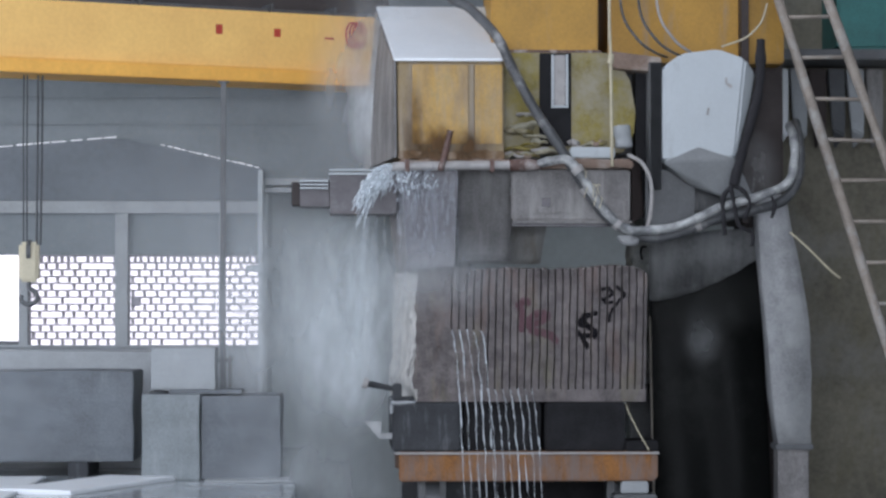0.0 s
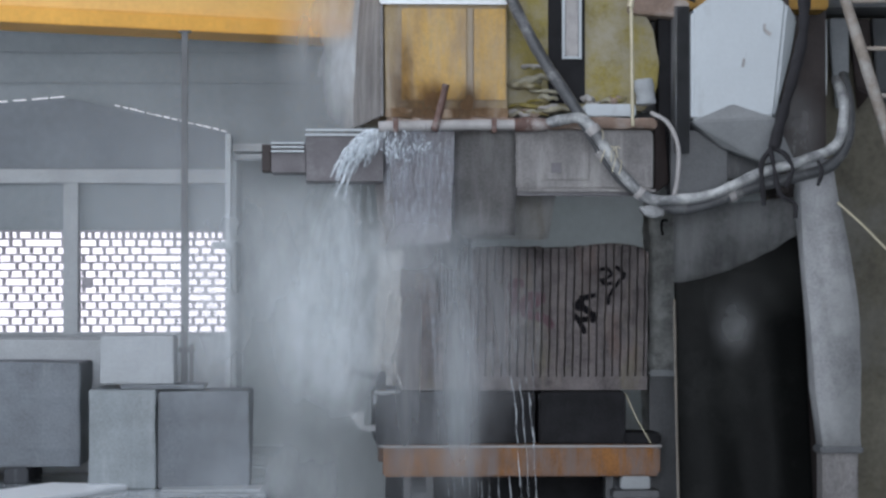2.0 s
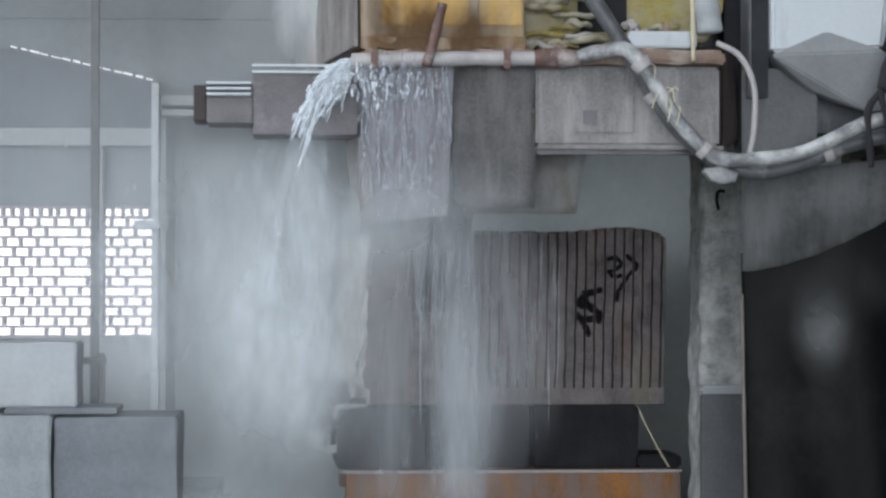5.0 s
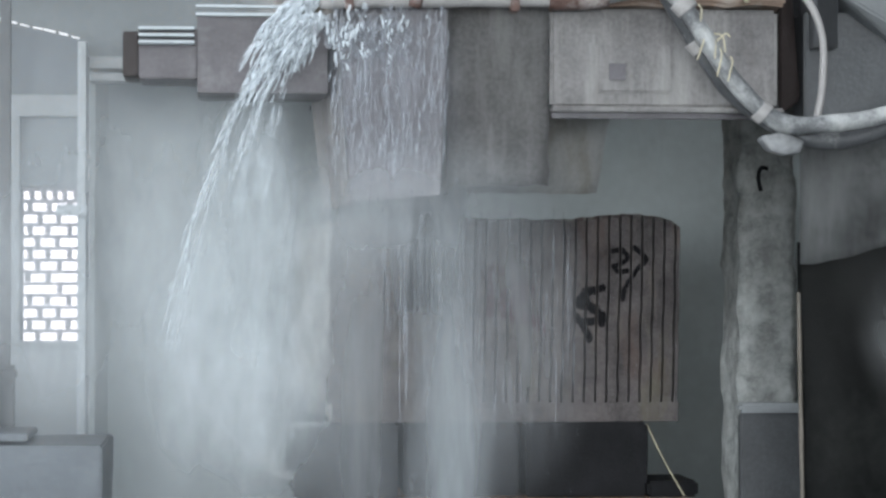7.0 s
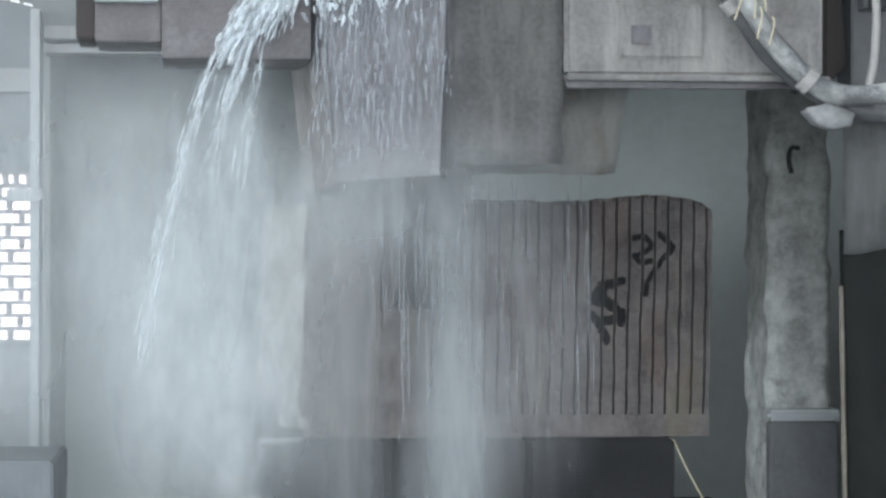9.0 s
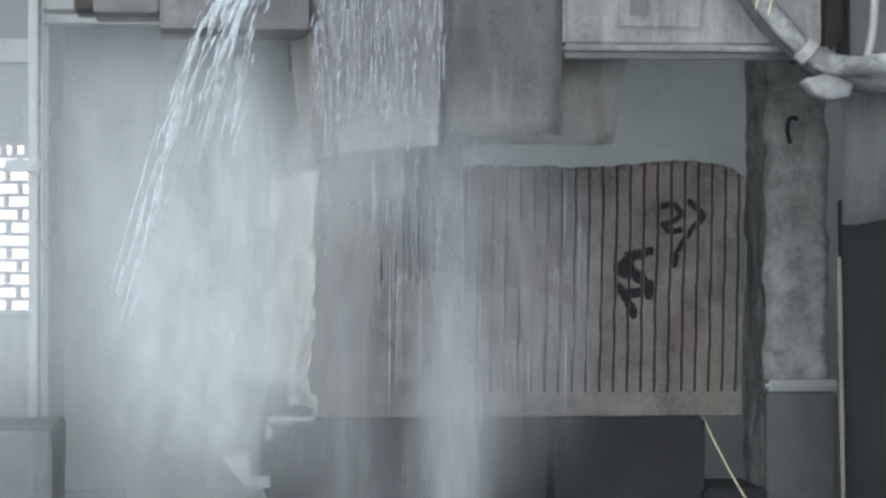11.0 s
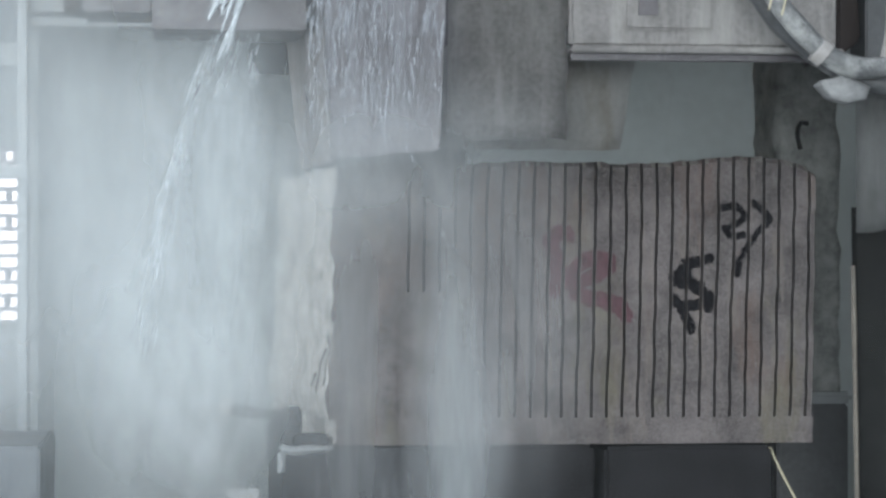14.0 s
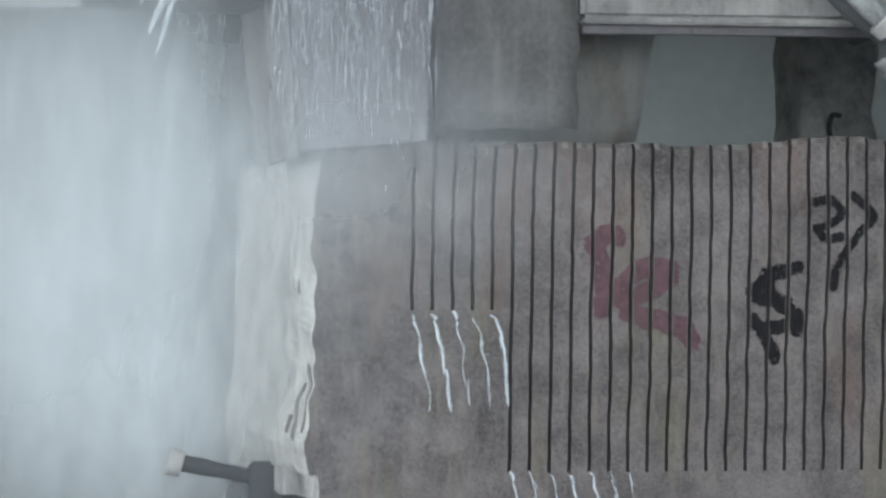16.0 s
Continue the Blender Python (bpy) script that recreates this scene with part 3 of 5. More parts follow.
def build_saw():
    saw = thing("block_saw", (0.3, 0.6, 0.0), "large slurry-coated multi-blade stone block saw with yellow covers", "stone saw")
    off = Vector((0.3, 0.6, 0.0))

    def sp(name, bm, m, label="", smooth=False):
        bmesh.ops.translate(bm, vec=-off, verts=bm.verts[:])
        return part(name, bm, m, saw, label, smooth)
    # blade housing
    sp("housing_front", hull([(-0.225, 0.02, 1.80), (0.075, 0.02, 1.825), (-0.27, 0.0, 2.46), (0.10, 0.0, 2.46),
                              (-0.225, 0.05, 1.80), (0.075, 0.05, 1.825), (-0.27, 0.05, 2.46), (0.10, 0.05, 2.46)], 0.004), M_WETPLATE, "dark wet front plate of the blade housing")
    sp("housing_side", hull([(-0.228, 0.03, 1.79), (-0.275, 0.02, 2.46), (-0.297, 0.55, 1.785), (-0.37, 0.55, 2.46),
                             (-0.213, 0.05, 1.79), (-0.255, 0.05, 2.46), (-0.275, 0.56, 1.785), (-0.34, 0.56, 2.46)], 0.003), M_SLURRY, "slurry-coated side plate of the blade housing")
    sp("housing_back", box(-0.30, 0.46, 0.58, 0.62, 2.0, 2.46, 0.004), M_WETPLATE)
    bm = bmesh.new()
    g = [[bm.verts.new((0.10 + (0.343 + 0.004 * math.sin(j * 1.9)) * i / 8, 0.065 - 0.035 * j / 12 + 0.006 * noise.noise(Vector((i, j * 0.5, 0.0))), 1.858 + 0.60 * j / 12 + (0.016 * noise.noise(Vector((i * 0.8, 0.0, 3.0))) if j == 0 else 0.0))) for i in range(9)] for j in range(13)]
    for j in range(12):
        for i in range(8):
            bm.faces.new((g[j][i], g[j][i + 1], g[j + 1][i + 1], g[j + 1][i]))
    bmesh.ops.solidify(bm, geom=bm.faces[:], thickness=0.012)
    sp("splash_flap", bm, M_FLAP, "grey wet splash flap", True)
    # hanging splash sheet under the beam, its free edge slanting
    bm = bmesh.new()
    g = [[bm.verts.new((0.03 + (0.635 + 0.055 * j / 8) * i / 12, 0.45 + 0.012 * math.sin(i * 1.3 + j), 1.848 + 0.31 * j / 8 + 0.008 * noise.noise(Vector((i * 0.7, j * 0.2, 2.0))))) for i in range(13)] for j in range(9)]
    for j in range(8):
        for i in range(12):
            bm.faces.new((g[j][i], g[j][i + 1], g[j + 1][i + 1], g[j + 1][i]))
    bmesh.ops.solidify(bm, geom=bm.faces[:], thickness=0.008)
    sp("splash_sheet", bm, M_RUNPLATE, "brown-stained splash sheet hanging under the beam", True)
    # horizontal beam with panel frames and a projecting lower lip
    beam = sp("beam", box(0.445, 1.222, 0.02, 0.08, 2.12, 2.455, 0.012), M_SLURRY, "grey beam streaked with dried slurry")
    under(beam, sp, "lip", box(0.445, 1.235, -0.02, 0.06, 2.104, 2.120, 0.005), M_SLURRY, "pale projecting lower lip")
    under(beam, sp, "slot", box(0.45, 1.22, 0.02, 0.05, 2.084, 2.104, 0.003), M_WETPLATE, "dark slot under the beam")
    under(beam, sp, "beam_plate", box(0.60, 0.86, 0.008, 0.03, 2.17, 2.34, 0.008), M_SLURRY)
    under(beam, sp, "beam_boss", box(0.63, 0.71, 0.0, 0.03, 2.20, 2.28, 0.012), M_WETPLATE, "dark square boss")
    sp("end_cap", hull([(1.235, 0.05, 2.10), (1.33, 0.15, 2.16), (1.235, 0.05, 2.50), (1.30, 0.15, 2.56), (1.235, 0.5, 2.10), (1.235, 0.5, 2.5), (1.33, 0.5, 2.16), (1.3, 0.5, 2.5)], 0.01), M_BROWN)
    # grimy ledge above the beam
    b = box(-0.29, 1.24, -0.03, 0.5, 2.462, 2.52, 0.012)
    bmesh.ops.subdivide_edges(b, edges=[e for e in b.edges if e.calc_length() > 0.3], cuts=24, use_grid_fill=True)
    for v in b.verts:
        v.co += Vector(noise.noise_vector(v.co * 11)) * 0.014
    ledge = sp("ledge", b, M_GRIME, "ledge caked with brown grime")
    under(ledge, sp, "white_plate", box(0.83, 1.12, -0.02, 0.2, 2.53, 2.60, 0.008), M_WHITE, "white plate")
    # yellow cover with a sloping white lid
    lower = [(-0.285, 0.0, 2.53), (0.395, 0.0, 2.53), (-0.485, 1.0, 2.53), (0.36, 1.0, 2.53)]
    upper = [(-0.295, 0.0, 3.15), (0.395, 0.0, 3.15), (-0.40, 1.0, 3.60), (0.355, 1.0, 3.60)]
    cover = sp("cover", hull(lower + upper, 0.008), M_TAN, "yellow painted cover with grimy lower edge")
    under(cover, sp, "lid", hull([(-0.32, -0.02, 3.155), (0.405, -0.02, 3.155), (-0.42, 1.02, 3.62), (0.365, 1.02, 3.62),
                    (-0.32, -0.02, 3.175), (0.405, -0.02, 3.175), (-0.42, 1.02, 3.64), (0.365, 1.02, 3.64)], 0.004), M_LID_GLARE, "white sloping sheet metal lid")
    under(cover, sp, "side_sheet", hull([(-0.30, 0.0, 2.53), (-0.305, 0.0, 3.15), (-0.50, 1.0, 2.50), (-0.415, 1.0, 3.60),
                           (-0.315, 0.0, 2.53), (-0.32, 0.0, 3.15), (-0.515, 1.0, 2.50), (-0.43, 1.0, 3.60)], 0.002), M_SLURRY, "grey slurry-run side of the cover")
    under(cover, sp, "front_panel", box(-0.20, 0.165, -0.010, 0.0, 2.62, 3.135, 0.004), M_YELLOW, "yellow front panel")
    under(cover, sp, "front_panel", box(0.205, 0.385, -0.010, 0.0, 2.62, 3.135, 0.004), M_YELLOW, "yellow front panel")
    under(cover, sp, "cover_rib", box(0.17, 0.20, -0.014, 0.0, 2.60, 3.14, 0.004), M_TAN)
    b = box(-0.287, 0.398, -0.018, 0.0, 2.52, 2.575, 0.004)
    bmesh.ops.subdivide_edges(b, edges=[e for e in b.edges if e.calc_length() > 0.1], cuts=30, use_grid_fill=True)
    for v in b.verts:
        v.co += Vector(noise.noise_vector(v.co * 9)) * 0.012
    under(cover, sp, "grime_band", b, M_GRIMEBAND, "brown grime band")
    for k, (fx0, fx1, fz0, fz1) in enumerate(((-0.36, 0.14, 2.40, 2.80), (0.0, 0.47, 2.40, 2.76), (-0.36, -0.10, 2.40, 3.10))):
        b = bmesh.new()
        g = [[b.verts.new((max(-0.284, min(0.394, fx0 + (fx1 - fx0) * i / 12)), -0.020 - 0.0015 * k, fz0 + (fz1 - fz0) * j / 6)) for i in range(13)] for j in range(7)]
        for j in range(6):
            for i in range(12):
                b.faces.new((g[j][i], g[j][i + 1], g[j + 1][i + 1], g[j + 1][i]))
        bmesh.ops.remove_doubles(b, verts=b.verts[:], dist=0.0003)
        under(cover, sp, "grime_film", b, M_GRIMEFILM, "brown film of dried grime", True)
    # upper yellow covers
    upper = sp("upper_cover", box(0.33, 1.04, 0.28, 1.2, 3.245, 4.3, 0.01), M_AMBER, "upper yellow cover")
    under(upper, sp, "upper_seam", box(0.30, 1.06, 0.26, 0.3, 3.235, 3.262, 0.004), M_RUST, "rusty lower edge")
    sp("motor_cover", box(1.13, 2.32, 0.5, 1.3, 3.20, 4.3, 0.01), M_AMBER, "brownish amber motor cover")
    # olive belt guard with dark slot and framed plate
    guard = sp("belt_guard", hull([(0.41, 0.22, 2.58), (1.20, 0.22, 2.58), (1.27, 0.22, 2.70), (1.285, 0.22, 2.85), (1.25, 0.22, 3.05), (1.18, 0.22, 3.19), (1.1, 0.22, 3.24), (0.41, 0.22, 3.24),
                           (0.41, 0.6, 2.58), (1.20, 0.6, 2.58), (1.27, 0.6, 2.70), (1.285, 0.6, 2.85), (1.25, 0.6, 3.05), (1.18, 0.6, 3.19), (1.1, 0.6, 3.24), (0.41, 0.6, 3.24)], 0.01), M_OLIVE, "olive-yellow belt guard, blotched with dust")
    # the slot's darkness is a black box set into the guard's front
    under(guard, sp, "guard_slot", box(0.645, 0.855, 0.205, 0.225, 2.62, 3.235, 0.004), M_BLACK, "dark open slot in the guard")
    under(guard, sp, "framed_plate", box(0.74, 0.815, 0.18, 0.204, 2.89, 3.22, 0.006), M_PIPE, "grey plate in a white frame")
    bm = box(0.722, 0.738, 0.175, 0.20, 2.87, 3.225, 0.004)
    box(0.817, 0.833, 0.175, 0.20, 2.87, 3.225, 0.004, bm)
    box(0.739, 0.816, 0.175, 0.20, 2.872, 2.888, 0.003, bm)
    under(guard, sp, "plate_frame", bm, M_WHITE)
    sp("bottle", tube([(1.19, 0.08, 2.60), (1.185, 0.08, 2.66), (1.175, 0.08, 2.71), (1.17, 0.08, 2.75)], 0.055, 12, lump=0.2, ends=0.6), M_PALESTONE, "white dusty float", smooth=True)
    # folded sacks and rags stuffed under the guard
    for k in range(30):
        u = random.uniform(0.40, 0.60) if k < 20 else random.uniform(0.80, 1.02)
        w = random.uniform(0.08, 0.24) if k < 20 else random.uniform(0.05, 0.14)
        z = 2.555 + (0.30 if k < 20 else 0.10) * random.random() ** 1.4
        pts = [(u + w * q / 4, 0.17 - 0.05 * math.sin(math.pi * q / 4), z + random.uniform(-0.014, 0.014)) for q in range(5)]
        sp("rag", tube(pts, random.uniform(0.008, 0.017), 7, lump=0.5, ends=0.5), random.choice((M_SACK, M_SACK, M_OLIVE, M_PIPE, M_GRIME)), "", True)
    # pipe, lever, arm
    pipe = sp("water_pipe", tube([(-0.33, -0.06, 2.465), (0.1, -0.06, 2.475), (0.46, -0.06, 2.478)], 0.030, 14, lump=0.12), M_PIPE, "dusty water pipe", True)
    under(pipe, sp, "pipe_sleeve", tube([(0.43, -0.06, 2.478), (0.63, -0.06, 2.482)], 0.036, 14, lump=0.25), M_RUST, "rusty pipe sleeve", True)
    sp("lever", tube([(-0.02, -0.09, 2.44), (0.015, -0.10, 2.57), (0.045, -0.10, 2.70)], 0.021, 8, lump=0.2), M_RUST, "rusty valve lever", True)
    for x in (-0.25, 0.30):
        under(pipe, sp, "pipe_clamp", box(x, x + 0.03, -0.098, -0.02, 2.43, 2.515, 0.006), M_RUST)
    arm = sp("slide_arm", box(-0.735, -0.30, 0.06, 0.45, 2.165, 2.43, 0.004), M_ARM, "brown-grey slide arm")
    under(arm, sp, "slide_end", box(-0.93, -0.737, 0.10, 0.42, 2.215, 2.385, 0.004), M_ARM, "grey end of the slide arm")
    under(arm, sp, "slide_end_cap", box(-0.985, -0.932, 0.12, 0.40, 2.225, 2.375, 0.004), M_BROWN, "rusty brown end cap")
    for z, x0, x1 in ((2.452, -0.74, -0.34), (2.425, -0.74, -0.34), (2.378, -0.93, -0.745), (2.355, -0.93, -0.745), (2.332, -0.93, -0.745)):
        under(arm, sp, "guide_rail", box(x0, x1, 0.03, 0.058 if x1 > -0.5 else 0.098, z - 0.005, z + 0.005, 0.002), M_WHITE, "bright guide rail")
    # bellows, a black plate put in for the gap's darkness, and a dark grey plate
    gapp = sp("gap_shade_plate", box(1.285, 1.435, 0.26, 0.4, 2.3, 3.2, 0.004), M_BLACK, "black plate that stands for the dark gap behind the bellows")
    for i in range(6):
        x = 1.352 + 0.0140 * i
        bm = hull([(x, 0.05, 2.33), (x + 0.005, 0.01, 2.33), (x + 0.010, 0.05, 2.33), (x + 0.005, 0.3, 2.33), (x, 0.05, 3.16), (x + 0.005, 0.01, 3.16), (x + 0.010, 0.05, 3.16), (x + 0.005, 0.3, 3.16)], 0)
        under(gapp, sp, "bellows_pleat", bm, M_PLEAT)
    sp("grey_plate", box(1.335, 1.66, 0.12, 0.3, 2.04, 2.46, 0.006), M_DARKSTEEL, "dark grey steel plate")
    sp("crossbeam", hull([(1.10, 0.1, 3.13), (1.10, 0.1, 3.24), (1.44, 0.1, 3.10), (1.44, 0.1, 3.20), (1.10, 0.4, 3.13), (1.1, 0.4, 3.24), (1.44, 0.4, 3.10), (1.44, 0.4, 3.20)], 0.01), M_GRIME)
    # post that carries the head, with a ledge, and its crossbeam to the back
    b = box(1.395, 1.62, 1.5, 1.85, 0.0, 3.3, 0.01)
    bmesh.ops.subdivide_edges(b, edges=[e for e in b.edges if e.calc_length() > 0.3], cuts=50, use_grid_fill=True)
    bmesh.ops.subdivide_edges(b, edges=[e for e in b.edges if e.calc_length() > 0.12], cuts=8, use_grid_fill=True)
    for v in b.verts:
        if v.co.z > 0.02:
            v.co += Vector(noise.noise_vector(v.co * 13)) * 0.020 + Vector(noise.noise_vector(Vector((v.co.x * 14, v.co.y * 31, v.co.z * 38)))) * 0.011
    post = sp("post", b, M_CAKED, "slurry-caked steel post", True)
    under(post, sp, "post_ledge", box(1.37, 1.64, 1.39, 1.48, 1.025, 1.065, 0.014), M_PALESTONE, "pale ledge on the post")
    under(post, sp, "post_foot", box(1.38, 1.63, 1.42, 1.475, 0.0, 1.024, 0.008), M_DARKSTEEL, "smooth grey cladding on the foot of the post")
    under(post, sp, "post_hook", tube([(1.50, 1.47, 1.99), (1.47, 1.45, 1.99), (1.46, 1.45, 1.95), (1.47, 1.45, 1.90)], 0.008, 6), M_BLACK)
    sp("bridge", box(-0.3, 1.6, 1.3, 1.95, 3.0, 3.4, 0.01), M_AMBER, "beam across the blades")
    sp("rear_carriage", box(-0.25, 1.5, 0.62, 1.35, 2.6, 3.2, 0.01), M_DARKSTEEL)
    # blades on their shaft
    sp("shaft", tube([(-0.2, BLADE_Y, BLADE_Z), (0.2, BLADE_Y, BLADE_Z), (0.58, BLADE_Y, BLADE_Z)], 0.07, 20, steps=1), M_STEEL, "steel blade shaft", True)
    blades = []
    for i in range(5):
        ob = part("blade", disc(0, 0, 0, BLADE_R, 0.0045, 96, teeth=0.010), M_STEEL, saw, "diamond saw blade, wet")
        ob.location = Vector((0.050 + 0.0483 * i, BLADE_Y, BLADE_Z)) - off
        blades.append(ob)
    return saw, blades


def build_right_side():
    cover = thing("white_motor_cover", (1.7, 0.2, 2.3), "white faceted sheet cover with scuff marks", "machine cover")
    o = Vector((1.7, 0.2, 2.3))
    top = [(1.43, -0.05, 2.51), (1.43, -0.05, 3.12), (1.55, -0.05, 3.21), (1.79, -0.05, 3.24), (1.97, -0.05, 3.18), (2.05, 0.05, 3.09), (2.02, 0.05, 2.93),
           (1.90, -0.05, 2.53), (1.43, -0.05, 2.51), (1.43, 0.35, 2.55), (1.43, 0.35, 3.12), (1.8, 0.35, 3.22), (2.05, 0.35, 3.1), (1.95, 0.35, 2.5)]
    bm = hull(top, 0.02)
    bmesh.ops.translate(bm, vec=-o, verts=bm.verts[:])
    part("shell", bm, M_WHITE, cover)
    # underside facet: its shade is put into a grey darker than the shell
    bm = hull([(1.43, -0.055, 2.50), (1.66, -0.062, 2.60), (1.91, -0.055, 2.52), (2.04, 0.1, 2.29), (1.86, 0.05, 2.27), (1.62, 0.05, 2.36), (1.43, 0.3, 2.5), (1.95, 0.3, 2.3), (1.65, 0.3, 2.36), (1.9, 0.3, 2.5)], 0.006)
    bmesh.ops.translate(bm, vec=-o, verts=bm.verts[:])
    part("underside", bm, M_UNDERSHADE, cover, "underside sheet of the white cover, its shade put into grey")
    for x, z, w, h, r in ((1.72, 2.83, 0.014, 0.05, 10), (1.86, 3.0, 0.04, 0.02, 35), (1.84, 3.03, 0.012, 0.04, 0)):
        bm = box(-w / 2, w / 2, -0.003, 0.003, -h / 2, h / 2, 0)
        bmesh.ops.rotate(bm, verts=bm.verts[:], cent=(0, 0, 0), matrix=Matrix.Rotation(radians(r), 3, "Y"))
        bmesh.ops.translate(bm, vec=Vector((x, -0.075, z)) - o, verts=bm.verts[:])
        part("scuff", bm, M_PIPE, cover)
    part("mount", box(1.6 - 1.7, 2.0 - 1.7, 0.15, 0.5, -0.1, 0.9, 0.01), M_DARKSTEEL, cover)
    post = thing("brown_column", (2.18, 0.5, 0.0), "dark brown steel column streaked with slurry", "column")
    part("shaft", box(-0.12, 0.18, 0.28, 0.55, 0.0, 4.3, 0.01), M_BROWN, post)
    part("flange", box(-0.17, -0.12, -0.14, 0.55, 2.12, 4.3, 0.006), M_BROWN, post)
    bm = bmesh.new()
    g = [[bm.verts.new((-0.24 + 0.36 * i / 8, -0.15 + 0.006 * math.sin(i + j), 2.08 + 0.72 * j / 8)) for i in range(9)] for j in range(9)]
    for j in range(8):
        for i in range(8):
            bm.faces.new((g[j][i], g[j][i + 1], g[j + 1][i + 1], g[j + 1][i]))
    part("splash_highlight_film", bm, M_PALEFILM, post, "pale dried slurry splash", smooth=True)
    grey = thing("slurry_column", (2.2, 0.2, 0.0), "pale slurry-coated column beside the rubber curtain", "column")
    outline = ((0.015, 0.235, 0.65), (0.005, 0.24, 0.9), (-0.035, 0.235, 1.35), (-0.08, 0.17, 1.8), (-0.11, 0.12, 2.05), (-0.10, 0.07, 2.3))
    bm = hull([(x, y, z) for a, b, z in outline for x in (a, b) for y in (0.0, 0.2)], 0)
    bmesh.ops.subdivide_edges(bm, edges=bm.edges[:], cuts=3, use_grid_fill=True)
    for v in bm.verts:
        if v.co.z > 0.02:
            v.co += Vector(noise.noise_vector(v.co * 6)) * 0.015
    part("shaft", bm, M_HOOD, grey, smooth=True)
    part("foot", box(0.02, 0.225, 0.01, 0.2, 0.0, 0.648, 0.012), M_SLURRY, grey, "dark grey foot of the column")
    part("joint_band", box(0.0, 0.25, -0.02, 0.21, 0.62, 0.66, 0.008), M_DARKSTEEL, grey)
    # rubber curtain with its slurry-coated hood
    cur = thing("rubber_curtain", (1.82, 0.6, 0.0), "wet black rubber splash curtain under a grey hood", "splash curtain")
    bm = bmesh.new()
    nx, nz = 36, 30
    grid = []
    for j in range(nz + 1):
        row = []
        for i in range(nx + 1):
            u, v = i / nx, j / nz
            x = -0.405 + u * (0.805 - 0.05 * v) + 0.03 * (1 - v)
            top = 1.66 + 0.28 * u ** 1.6
            z = 0.02 + v * top
            y = -0.07 * math.sin(math.pi * u) - 0.02 * math.sin(9 * u + 2 * v) + 0.02 * noise.noise(Vector((u * 4, v * 3, 0.5)))
            row.append(bm.verts.new((x, y, z)))
        grid.append(row)
    for j in range(nz):
        for i in range(nx):
            bm.faces.new((grid[j][i], grid[j][i + 1], grid[j + 1][i + 1], grid[j + 1][i]))
    bmesh.ops.solidify(bm, geom=bm.faces[:], thickness=0.012)
    part("sheet", bm, M_CURTAIN, cur, smooth=True)
    bm = bmesh.new()
    g = []
    for j in range(13):
        row = []
        for i in range(21):
            u, v = i / 20, j / 12
            low = 1.60 + 0.28 * u ** 1.6 + 0.015 * noise.noise(Vector((u * 6, 0.0, 1.0)))
            high = 2.03 + 0.07 * u
            row.append(bm.verts.new((-0.42 + 0.74 * u, -0.128 - 0.05 * math.sin(math.pi * u) * (0.4 + 0.6 * v) + 0.012 * noise.noise(Vector((u * 5, v * 4, 2.0))), low + (high - low) * v)))
        g.append(row)
    for j in range(12):
        for i in range(20):
            bm.faces.new((g[j][i], g[j][i + 1], g[j + 1][i + 1], g[j + 1][i]))
    bmesh.ops.solidify(bm, geom=bm.faces[:], thickness=0.010)
    part("hood", bm, M_APRON, cur, "grey slurry-coated apron over the curtain", smooth=True)
    part("edge_trim", tube([(-0.375, -0.03, 0.02), (-0.39, -0.035, 0.7), (-0.405, -0.04, 1.5)], 0.008, 6, lump=0.3), M_STAIN, cur, "dusty brownish edge of the curtain")
    # small film: painted pale highlight of the bulging wet rubber; wide film: grey slurry
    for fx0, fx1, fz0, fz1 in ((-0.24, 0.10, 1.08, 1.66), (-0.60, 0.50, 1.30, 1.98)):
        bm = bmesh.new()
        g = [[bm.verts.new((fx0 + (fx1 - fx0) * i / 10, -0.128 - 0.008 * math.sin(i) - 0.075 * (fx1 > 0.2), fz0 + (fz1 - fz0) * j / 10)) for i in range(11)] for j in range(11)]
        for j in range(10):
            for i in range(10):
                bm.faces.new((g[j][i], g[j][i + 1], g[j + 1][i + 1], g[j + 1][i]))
        part("splash_highlight_film", bm, M_RUBBERSHINE if fx1 < 0.2 else M_GREYFILM, cur, "soft film: painted highlight on the rubber, grey slurry film above", smooth=True)
    # ladder
    lad = thing("ladder", (3.2, -0.2, 0.0), "leaning dusty wooden pole ladder", "ladder")
    part("rail", tube([(0.06, 0.0, 0.0), (-0.53, 0.12, 2.0), (-1.16, 0.25, 4.1)], 0.032, 10, lump=0.25), M_LADDER, lad, smooth=True)
    part("rail", tube([(0.52, 0.0, 0.0), (-0.13, 0.12, 2.0), (-0.86, 0.25, 4.1)], 0.032, 10, lump=0.25), M_LADDER, lad, smooth=True)
    for i in range(15):
        z = 0.24 + 0.268 * i
        k = z / 4.1
        part("rung", tube([(0.06 - 1.22 * k, 0.25 * k, z), (0.52 - 1.38 * k, 0.25 * k, z + random.uniform(-0.01, 0.015))], 0.013, 8, steps=1), M_LADDER, lad, smooth=True)
    solid("teal_cabinet", box(2.9, 3.6, 1.6, 2.19, 3.42, 3.95, 0.02), M_TEAL, "teal painted steel box on the wall", "cabinet")
    solid("dark_shelf", box(2.3, 3.6, 1.55, 2.19, 3.34, 3.415, 0.01), M_DARKSTEEL, "dark steel shelf on the wall", "shelf")
    rag = thing("hanging_rags", (2.8, 2.0, 2.52), "grey and dark rags hanging under a shelf", "rags")
    for i in range(7):
        x = -0.45 + 0.14 * i
